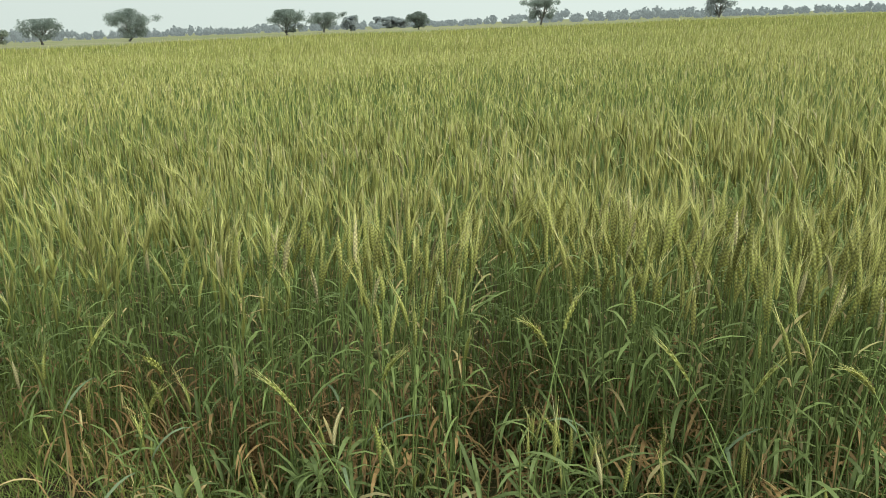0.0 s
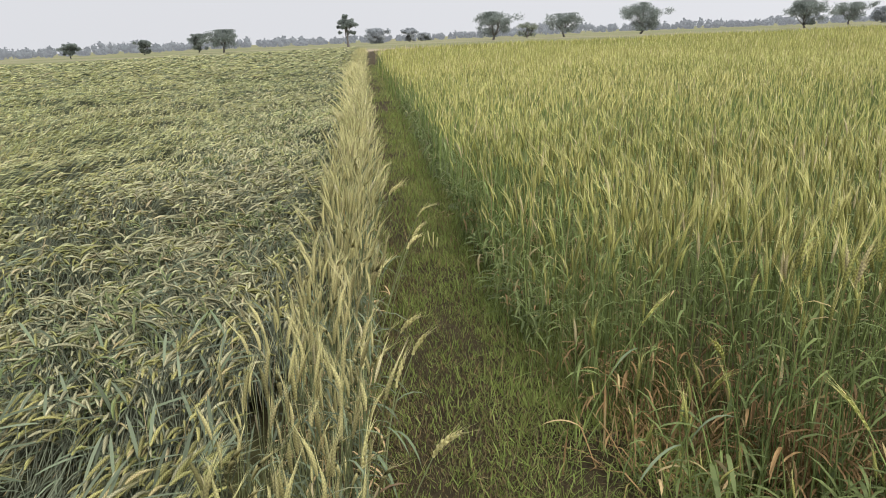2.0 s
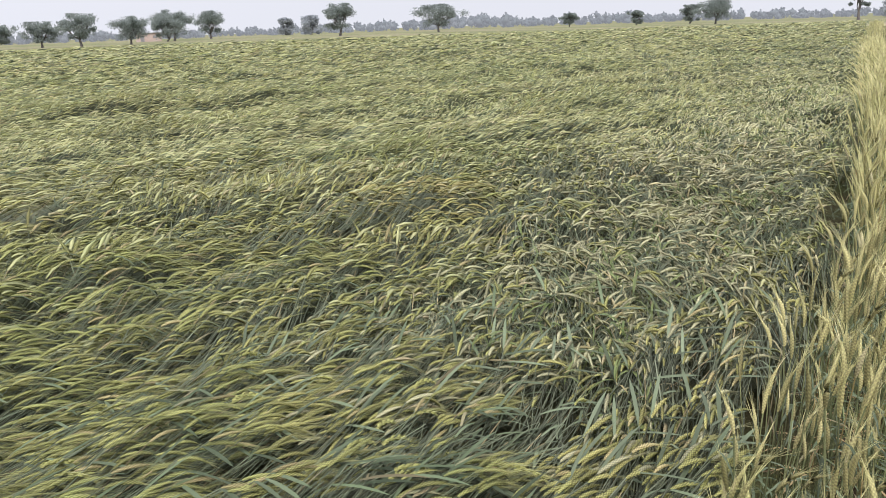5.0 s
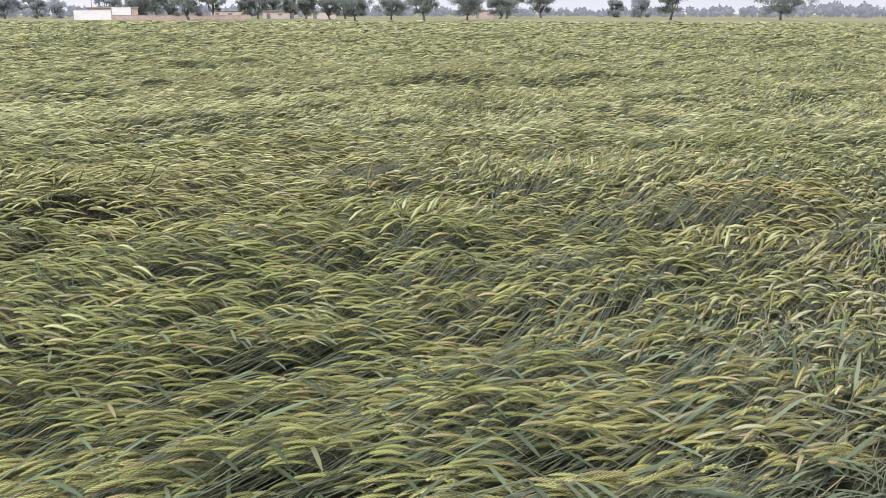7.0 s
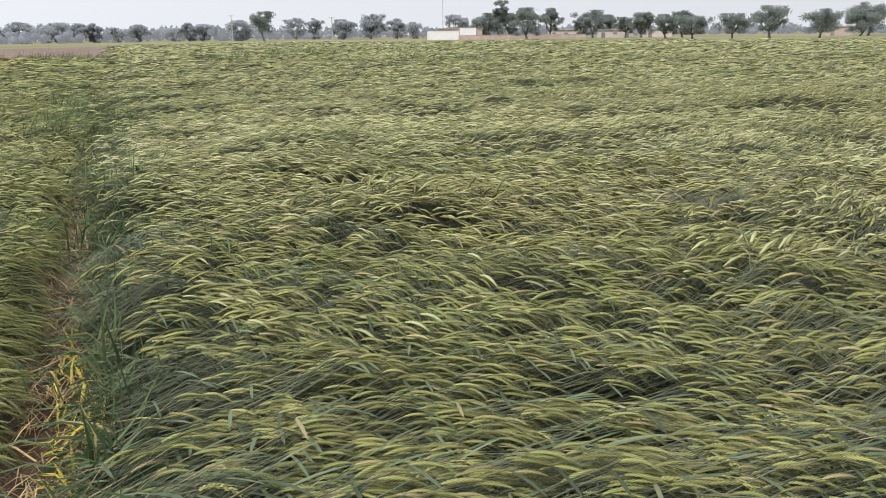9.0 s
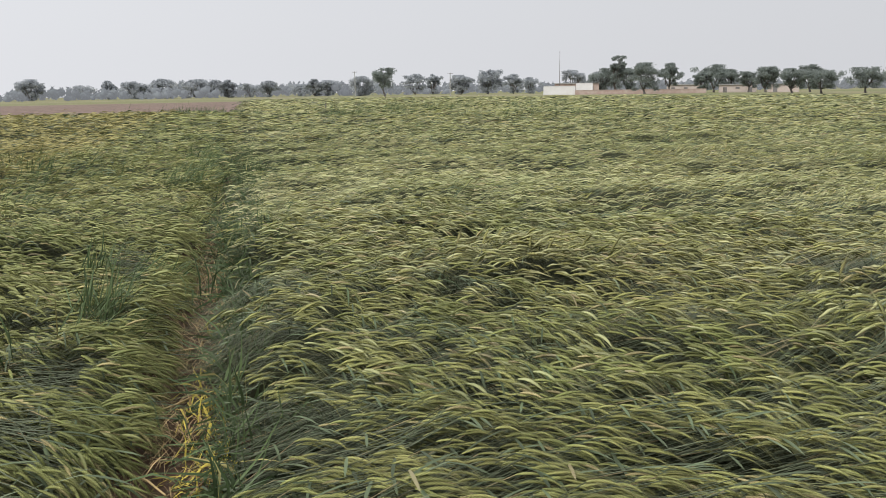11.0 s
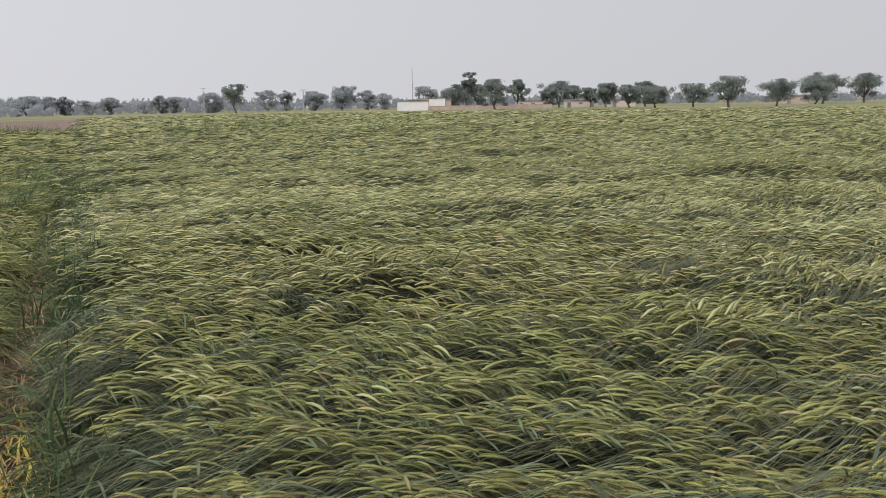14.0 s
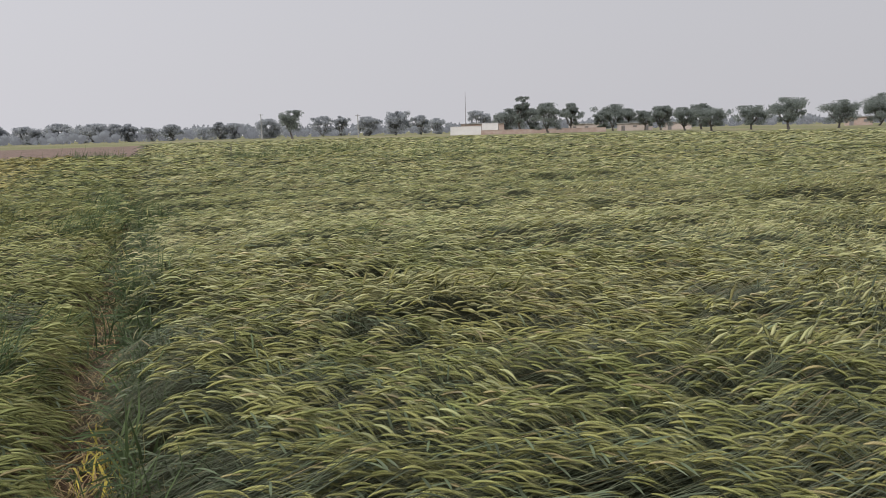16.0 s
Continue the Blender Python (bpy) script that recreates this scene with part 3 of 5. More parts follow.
def on_standing(x, y):
    u, v = along(x, y)
    front = 2.35 - 0.22 * (x + 0.9) + 0.10 * np.sin(x * 5.0) + 0.06 * np.sin(x * 11.0)
    reach = np.interp(bearing(x, y), [-60, -26, -9, 10, 25, 40, 60], [110, 100, 62, 59, 51, 43, 40])
    return (away(x, y) < reach + 1.5 * np.sin(x * 0.7)) & (v > 0.36 + 0.07 * np.sin(u * 2.9) + 0.05 * np.sin(u * 7.3) + 0.35 * np.clip((3.2 - u) / 1.2, 0, 1)) & (y > front)


# ---------------------------------------------------------------- ground


def ground():
    rings = np.concatenate([[0], np.geomspace(0.6, 2600, 70)])
    seg = 144
    a = np.arange(seg) * 2 * np.pi / seg
    x = rings[1:, None] * np.cos(a)[None]
    y = rings[1:, None] * np.sin(a)[None]
    z = 0.012 * np.sin(x * 2.1 + 1) * np.sin(y * 1.7) * (rings[1:, None] < 40) - 0.02 + fall(x, y)
    v = np.concatenate([[(0, 0, -0.02)], np.stack([x, y, z], -1).reshape(-1, 3)])
    t = [(0, 1 + j, 1 + (j + 1) % seg) for j in range(seg)]
    for i in range(len(rings) - 2):
        for j in range(seg):
            p, q = 1 + i * seg + j, 1 + i * seg + (j + 1) % seg
            t += [(p, p + seg, q + seg), (p, q + seg, q)]
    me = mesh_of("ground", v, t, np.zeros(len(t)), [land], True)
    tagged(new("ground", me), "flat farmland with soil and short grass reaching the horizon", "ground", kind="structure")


def strip(name, p0, d, length, half, lift, crown, mat, label, category, steps=120):
    """A low strip of earth along a line, uneven across and at its edges."""
    r = np.random.default_rng(len(name))
    px, py = -d[1], d[0]
    v, t = [], []
    across = np.linspace(-1, 1, 7)
    for i in range(steps + 1):
        s = length * (i / steps) ** 1.6
        for k in across:
            w = k * (half + r.normal(0, half * 0.08))
            gx, gy = p0[0] + d[0] * s + px * w, p0[1] + d[1] * s + py * w
            v.append((gx, gy, float(fall(gx, gy)) + lift + crown * (1 - k * k) + r.normal(0, 0.008) * (abs(k) < 0.9)))
    for i in range(steps):
        for k in range(6):
            a = i * 7 + k
            t += [(a, a + 7, a + 8), (a, a + 8, a + 1)]
    me = mesh_of(name, v, t, np.zeros(len(t)), [mat], True)
    return tagged(new(name, me), label, category, kind="structure")


ground()
strip("footpath", (0.75 + 0.05, -0.95 + 0.05), (UX, UY), 90, 0.62, -0.012, 0.03, soil_path, "trodden earth footpath with short weeds between wheat plots", "footpath")
strip("furrow", (-0.97, -1.38), (FX, FY), 75, 0.33, 0.03, -0.03, soil_furrow, "bare brown earth furrow between two lodged plots", "furrow")


strip("farm_track", (-94, -62), (0.2425, 0.9701), 150, 7.0, 0.03, 0.05, soil_track, "pale dry earth farm track beyond the wheat plots", "track")


def bare_field():
    """The ploughed plot beyond the side plot, in long shallow ridges."""
    v, t = [], []
    n, m = 60, 24
    for i in range(n + 1):
        for j in range(m + 1):
            s, c = 43.4 + 90 * i / n, 0.4 - 100 * j / m
            gx, gy = -2.45 + FX * s + FY * c, -2.97 + FY * s - FX * c
            v.append((gx, gy, 0.05 + float(fall(gx, gy)) + (0.05 if i % 2 else 0)))
    for i in range(n):
        for j in range(m):
            a = i * (m + 1) + j
            t += [(a, a + 1, a + m + 2), (a, a + m + 2, a + m + 1)]
    me = mesh_of("ploughed_field", v, t, np.zeros(len(t)), [soil_bare])
    tagged(new("ploughed_field", me), "bare reddish brown ploughed field", "field", kind="structure")


bare_field()


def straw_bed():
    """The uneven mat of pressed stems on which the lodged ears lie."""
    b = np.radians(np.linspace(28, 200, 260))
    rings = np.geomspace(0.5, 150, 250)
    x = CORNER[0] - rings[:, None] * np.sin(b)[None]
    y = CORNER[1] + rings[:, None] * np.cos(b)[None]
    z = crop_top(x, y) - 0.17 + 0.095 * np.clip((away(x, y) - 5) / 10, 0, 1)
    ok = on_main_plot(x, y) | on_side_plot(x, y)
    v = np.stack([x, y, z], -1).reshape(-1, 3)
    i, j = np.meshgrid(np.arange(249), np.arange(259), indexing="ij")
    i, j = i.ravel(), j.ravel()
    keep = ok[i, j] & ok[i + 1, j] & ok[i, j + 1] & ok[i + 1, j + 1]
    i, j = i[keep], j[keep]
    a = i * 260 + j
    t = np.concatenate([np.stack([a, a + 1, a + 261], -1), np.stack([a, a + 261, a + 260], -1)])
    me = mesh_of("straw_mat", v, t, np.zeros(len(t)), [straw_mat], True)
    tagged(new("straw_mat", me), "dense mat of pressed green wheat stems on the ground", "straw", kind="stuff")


straw_bed()

# ---------------------------------------------------------------- lodged wheat


def leafy(r, height, slot):
    """A young shoot with broad bending leaves and no ear."""
    pc = Piece()
    pts = curve((0, 0, 0), (r.normal(0, 0.08), r.normal(0, 0.08), 1), height, 4, 0)
    pc.tube(pts, [0.003, 0.0026, 0.0022, 0.0018], 0)
    for i in range(5):
        p = pts[1] + (pts[3] - pts[1]) * r.uniform(-0.3, 1)
        leaf(pc, p, r.uniform(0, 6.28), r.uniform(0.6, 1.35), r.uniform(0.09, 0.17), 0.0098 * r.uniform(0.7, 1.2), r.uniform(1.0, 3.0), slot, 5)
    return pc.arrays()


def lodged_field(name, where, label, b0, b1, b2, far):
    crop = Crop()
    r = np.random.default_rng(21)
    eared = [[lodged_plant(r, k) for i in range(12)] for k in range(3)]
    eared[1] = [(v, t, np.where(sl == 2, 3, sl)) if i % 6 < 1 else (v, t, sl) for i, (v, t, sl) in enumerate(eared[1])]
    eared[2] = [(v, t, np.where(sl == 2, 3, sl)) if i % 5 < 2 else (v, t, sl) for i, (v, t, sl) in enumerate(eared[2])]
    plain = [[lodged_plant(r, k, False) for i in range(6)] for k in range(3)]

    def golden(kinds):
        return [(v, t, np.where(sl == 2, 5, np.where(sl == 3, 6, sl))) for v, t, sl in kinds]

    for inner, outer, dens, k, first, last in ((0.6, 1.5, 170, 1, b0, b1), (1.5, 3.3, 780, 0, b0, b1), (3.3, 5.3, 640, 1, b0, b1), (5.3, 8.0, 470, 2, b0, b1), (0.6, 7.0, 60, 1, b1, b2)):
        x, y = scatter(inner, outer, first, last, dens)
        ok = where(x, y)
        x, y = x[ok], y[ok]
        s, c = beside(x, y)
        thin = (c > 0) & (s < 14) & (rng.random(len(x)) < 0.75 - 0.9 * c)
        x, y, s, c = x[~thin], y[~thin], s[~thin], c[~thin]
        lane, comb = grey_lane(x, y), np.clip(tress(x, y), -1.5, 1.5)
        ok = rng.random(len(x)) < 0.86 + 0.30 * comb
        x, y, s, c, lane, comb = x[ok], y[ok], s[ok], c[ok], lane[ok], comb[ok]
        bare = bald(x, y) + rng.normal(0, 0.4, len(x)) + 0.15 * lane + 2.6 * (c > 0) * np.clip((0.85 - c) / 0.5, 0, 1) * (s < 14) > 1.35 + 0.5 * np.clip((away(x, y) - 3.5) / 4, 0, 1)
        pale = ~bare & (rng.random(len(x)) < 0.9 * lane)
        lift = rng.uniform(-0.045, 0.02, len(x)) + 0.03 * comb
        tilt = -0.32 * half_standing(x, y) * rng.uniform(0.3, 1, len(x)) + rng.normal(-0.05, 0.10, len(x)) - 0.16 * lane * rng.uniform(0.2, 1.3, len(x)) - 0.5 * np.exp(-((c - 0.3) / 0.25) ** 2)
        ripe = ~bare & (rng.random(len(x)) < 0.7 * bump_at(x, y, -5.45, 1.65, 0.7, 0.45, 2.3))
        straw = [(v, t, np.where((sl == 2) | (sl == 3), 7, sl)) for v, t, sl in eared[k]]
        for mask, kinds in ((~bare & ~pale & ~ripe, eared[k]), (pale & ~ripe, golden(eared[k])), (ripe, straw), (bare, plain[k])):
            xx, yy = x[mask], y[mask]
            crop.plant(kinds, xx, yy, crop_top(xx, yy) + lift[mask], heading(xx, yy), rng.uniform(0.85, 1.15, len(xx)), tilt[mask])
    up = [tuft(r, 0.2, 0.2, 5, 0.008) for i in range(8)]
    for inner, outer, dens, fine, spread, w, long in ((6.8, 8.0, 44, True, 0.12, 0.0055, 0.13), (8.0, 12, 100, True, 0.14, 0.0055, 0.13), (12, 18, 64, True, 0.17, 0.0068, 0.15), (18, 25, 52, False, 0.20, 0.0095, 0.19), (25, 34, 30, False, 0.24, 0.0135, 0.25), (34, 60, 10.5, False, 0.36, 0.021, 0.34), (60, 120, 2.8, False, 0.5, 0.036, 0.5)):
        if inner > far:
            continue
        flat = [flat_tuft(r, 5, fine, spread, w, long) for i in range(16)]
        x, y = scatter(inner, outer, b0, b1, dens)
        ok = where(x, y)
        x, y = x[ok], y[ok]
        c = beside(x, y)[1]
        ok = (c < 0) | (rng.random(len(x)) > 1.05 - 1.1 * c)
        x, y = x[ok], y[ok]
        stand = half_standing(x, y)
        rises = rng.random(len(x)) < 0.01 + 0.10 * stand + 0.10 * (broad(x, y) > 1.0)
        s, c = beside(x, y)
        ripe = (1.3 * np.clip((s - 6.5) / 2.5, 0, 1) * np.clip((-c - 1.1 - 0.05 * s) / 1.2, 0, 1) + 0.2 * broad(x, y) > rng.uniform(0.3, 1.2, len(x))) & (c < -1.2)
        ripe = ripe | (rng.random(len(x)) < 0.55 * grey_lane(x, y))
        rises = rises & ~ripe
        low = 0.03 * np.clip(bald(x, y) - 0.9, 0, 1.2)
        size = rng.uniform(0.85, 1.2, len(x))
        tilt = -0.12 * stand * rng.uniform(0, 1, len(x)) + rng.normal(-0.03, 0.08, len(x)) - 0.15 * grey_lane(x, y)
        for mask, kinds, dz in ((ripe, golden(flat), 0.01), (~rises & ~ripe, flat, 0.0), (rises, up, -0.12)):
            xx, yy = x[mask], y[mask]
            crop.plant(kinds, xx, yy, crop_top(xx, yy) - low[mask] + dz + rng.uniform(-0.03, 0.02, len(xx)), heading(xx, yy), size[mask], tilt[mask])
    # clumps that stood up again, on the plot's own side
    for cx, cy, rx, ry, a in RISEN:
        n = int(220 * min(1.2, rx * ry * 3))
        p, q = rng.normal(0, rx * 0.6, n), rng.normal(0, ry * 0.6, n)
        x, y = cx + p * math.cos(a) - q * math.sin(a), cy + p * math.sin(a) + q * math.cos(a)
        ok = where(x, y)
        x, y, n = x[ok], y[ok], int(ok.sum())
        size = rng.uniform(0.85, 1.2, n) * (1.0 if rx < 4 else 1.8)
        crop.plant(eared[2] + plain[2][:3], x, y, crop_top(x, y) + rng.uniform(0.0, 0.07, n), lay(x, y) + rng.normal(0, 0.5, n), size, -np.abs(rng.normal(0.55, 0.25, n)))
    if where is on_main_plot:
        # green shoots coming up through the trampled lane
        shoots = [leafy(r, 0.06 + 0.01 * i, 8) for i in range(8)]
        u, v = 2.2 + 13 * rng.random(3000) ** 1.4, rng.uniform(-3.0, -0.8, 3000)
        x, y = u * UX + v * VX, u * UY + v * VY
        ok = where(x, y) & (grey_lane(x, y) * (0.6 + 0.5 * curl(x, y)) > rng.uniform(0.25, 1.2, 3000))
        x, y, n = x[ok], y[ok], int(ok.sum())
        crop.plant(shoots, x, y, crop_top(x, y) - 0.05, rng.uniform(0, 6.28, n), rng.uniform(0.6, 1.1, n), rng.normal(0, 0.4, n))
    if where is on_side_plot:
        # the rows that hang over the furrow's edge
        for s0, s1, dens, k in ((-1.6, 3.5, 150, 0), (3.5, 15, 90, 1)):
            n = int((s1 - s0) * dens)
            s, c = rng.uniform(s0, s1, n), rng.uniform(-0.30, -0.03, n)
            x, y = -2.45 + FX * s + FY * c, -2.97 + FY * s - FX * c
            crop.plant(eared[k], x, y, fall(x, y) + 0.33 - 0.75 * (c + 0.30) + rng.uniform(-0.06, 0.03, n), heading(x, y), rng.uniform(0.85, 1.15, n), rng.normal(0.34, 0.16, n))
    side = where is on_side_plot
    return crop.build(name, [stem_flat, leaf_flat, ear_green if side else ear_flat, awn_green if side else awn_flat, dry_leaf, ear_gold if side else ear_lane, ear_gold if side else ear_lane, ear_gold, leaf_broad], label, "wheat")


lodged_field("lodged_wheat", on_main_plot, "yellow-green bearded wheat blown flat in waves across the plot", 40, 150, 150, 200)
lodged_field("lodged_wheat", on_side_plot, "green bearded wheat blown flat beside the bare furrow", 118, 158, 195, 50)

# ---------------------------------------------------------------- standing wheat


BARE_GAPS = ((-1.03, 2.62, 60), (-0.62, 2.72, 60), (-0.30, 2.75, 30), (0.15, 2.35, 28), (-0.02, 3.1, 24))


def bare_gap(x, y):
    """Nearly one where the front of the standing plot has withered away."""
    out = np.zeros(np.shape(x))
    for cx, cy, n in BARE_GAPS:
        out = np.maximum(out, np.exp(-(((x - cx) / 0.21) ** 2 + ((y - cy) / 0.27) ** 2)))
    return out


def standing_field():
    crop = Crop()
    r = np.random.default_rng(31)
    for inner, outer, dens, k, b0, b1, n in ((1.6, 3.3, 420, 0, -42, 50, 14), (3.3, 6.6, 220, 1, -38, 50, 12), (6.6, 18, 125, 2, -36, 50, 14), (3.3, 14, 36, 2, -55, -37, 6)):
        kinds = [standing_plant(r, k) for i in range(n)]
        x, y = scatter(inner, outer, b0, b1, dens)
        ok = on_standing(x, y)
        x, y = x[ok], y[ok]
        u, v = along(x, y)
        margin, far_side = np.clip((v - 0.36) / 0.35, 0, 1), np.clip((u - 3.6) / 1.5, 0, 1)
        ok = (rng.random(len(x)) > 0.95 * bare_gap(x, y)) & (rng.random(len(x)) < 0.45 + 0.55 * np.maximum(margin, far_side))
        x, y, margin, far_side = x[ok], y[ok], margin[ok], far_side[ok]
        size = rng.uniform(0.9, 1.1, len(x)) * (1 + 0.05 * broad(x, y)) * (1 + 0.03 * swell(x, y)) * (0.76 + 0.24 * np.maximum(margin, 0.8 * far_side))
        tilt = np.abs(rng.normal(0.06, 0.08, len(x)))
        crop.plant(kinds, x, y, np.zeros(len(x)), rng.uniform(-1.2, 1.6, len(x)) + 0.4, size, tilt)
    for inner, outer, dens, w in ((14, 18, 8, 0.007), (18, 34, 24, 0.009), (34, 64, 8, 0.016), (64, 110, 2.4, 0.028)):
        kinds = [tuft(r, 0.8, 0.06, 7, w) for i in range(12)]
        x, y = scatter(inner, outer, -50, 46, dens)
        ok = on_standing(x, y)
        x, y = x[ok], y[ok]
        crop.plant(kinds, x, y, fall(x, y), rng.uniform(-1.2, 1.6, len(x)), rng.uniform(0.9, 1.08, len(x)) * (1 + 0.04 * broad(x, y)))
    # shorter shoots along the front of the plot
    short = [standing_plant(r, 0, 0.45, 0.3, 4) for i in range(8)]
    x, y = rng.uniform(-1.9, 2.6, 500), rng.uniform(1.6, 2.9, 500)
    u, v = along(x, y)
    ok = ~on_standing(x, y) & (v > 0.42) & (y > 2.05 - 0.22 * (x + 0.9)) & (rng.random(len(x)) > 1.5 * bare_gap(x, y))
    x, y = x[ok], y[ok]
    crop.plant(short, x, y, np.zeros(len(x)), rng.uniform(0, 6.28, len(x)), rng.uniform(0.5, 1.15, len(x)), rng.normal(0, 0.15, len(x)))
    shoots = [leafy(r, 0.18 + 0.03 * i, 5) for i in range(8)]
    x = rng.uniform(-0.9, 2.6, 480)
    y = 2.35 - 0.22 * (x + 0.9) + rng.uniform(-0.25, 0.65, len(x))
    ok = rng.random(len(x)) > 1.3 * bare_gap(x, y)
    x, y = x[ok], y[ok]
    crop.plant(shoots, x, y, np.zeros(len(x)), rng.uniform(0, 6.28, len(x)), rng.uniform(0.7, 1.5, len(x)), rng.normal(0, 0.15, len(x)))
    # the leafy wall of the plot beside the footpath
    u, v = 3.6 + 14 * rng.random(700), 0.38 + np.abs(rng.normal(0, 0.11, 700))
    crop.plant(shoots, u * UX + v * VX, u * UY + v * VY, np.zeros(700), rng.uniform(0, 6.28, 700), rng.uniform(0.8, 1.4, 700) * (1 + 0.2 * np.clip((u - 5) / 4, 0, 1)), rng.normal(0, 0.15, 700))
    husk = [(v, t, np.full_like(sl, 4)) for v, t, sl in (blades(r, 9, 0.22, 0.06, (0,), 0.006) for i in range(8))]
    for cx, cy, n in BARE_GAPS:
        x, y = rng.normal(cx, 0.15, n), rng.normal(cy, 0.18, n)
        crop.plant(husk, x, y, np.zeros(n), rng.uniform(0, 6.28, n), rng.uniform(0.6, 1.4, n))
    crop.build("standing_wheat", [stem_up, leaf_up, ear_up, awn_up, withered, leaf_broad], "green bearded wheat standing thick beside the footpath", "wheat")


standing_field()


def edge_rows():
    """The ripe strip that still stands between the footpath and the lodged plot."""
    crop = Crop()
    r = np.random.default_rng(41)
    for u0, u1, dens, k in ((1.15, 4.2, 215, 0), (4.2, 9.5, 300, 1), (9.5, 24, 190, 2), (24, 60, 60, 2)):
        kinds = [standing_plant(r, k, 0.66, 0.5, 2, 0.07, 1.05) for i in range(10)]
        n = int((u1 - u0) * 0.62 * dens)
        u = rng.uniform(u0, u1, n)
        inner_edge = np.interp(u, [1, 2, 3, 4, 8, 12, 20, 60], [-0.90, -0.84, -0.70, -0.58, -0.56, -0.68, -0.84, -0.95])
        v = inner_edge + (-0.40 - inner_edge) * rng.random(n) ** 0.8
        x, y = u * UX + v * VX, u * UY + v * VY
        size = rng.uniform(0.72, 1.12, len(x)) * (0.82 + 0.22 * np.clip((u - 1) / 2, 0, 1))
        crop.plant(kinds, x, y, fall(x, y), rng.normal(radians(42), 0.6, len(x)), size, rng.normal(0.05, 0.075, len(x)))
    crop.build("edge_wheat", [stem_edge, leaf_flat, ear_edge, awn_edge, dry_leaf], "ripening pale gold wheat strip standing along the footpath", "wheat")


edge_rows()

# ---------------------------------------------------------------- weeds and grass


def sheaf(r, n, height, spread, wide):
    """Upright grass: long narrow blades that rise together and bend at the tips."""
    pc = Piece()
    for i in range(n):
        p = (r.normal(0, spread), r.normal(0, spread), 0)
        leaf(pc, p, r.normal(0, 1.0), r.uniform(1.05, 1.5), height * r.uniform(0.5, 1.15), wide * r.uniform(0.6, 1.3), r.uniform(0.2, 1.3), 0, 4)
    return pc.arrays()


def sward(r, n, height, spread):
    """Fine short grass: single pointed blades."""
    pc = Piece()
    for i in range(n):
        a, b = r.uniform(0, 6.28), r.uniform(0, 6.28)
        p = np.array([r.normal(0, spread), r.normal(0, spread), -0.004])
        w = np.array([math.cos(b), math.sin(b), 0]) * r.uniform(0.0018, 0.0035)
        rise = r.uniform(0.25, 1.4)
        tip = p + height * r.uniform(0.5, 1.3) * np.array([math.cos(a) * math.cos(rise), math.sin(a) * math.cos(rise), math.sin(rise)])
        pc.add([p - w, p + w, tip], [(0, 1, 2)], 1 if i % 6 == 0 else 0)
    return pc.arrays()


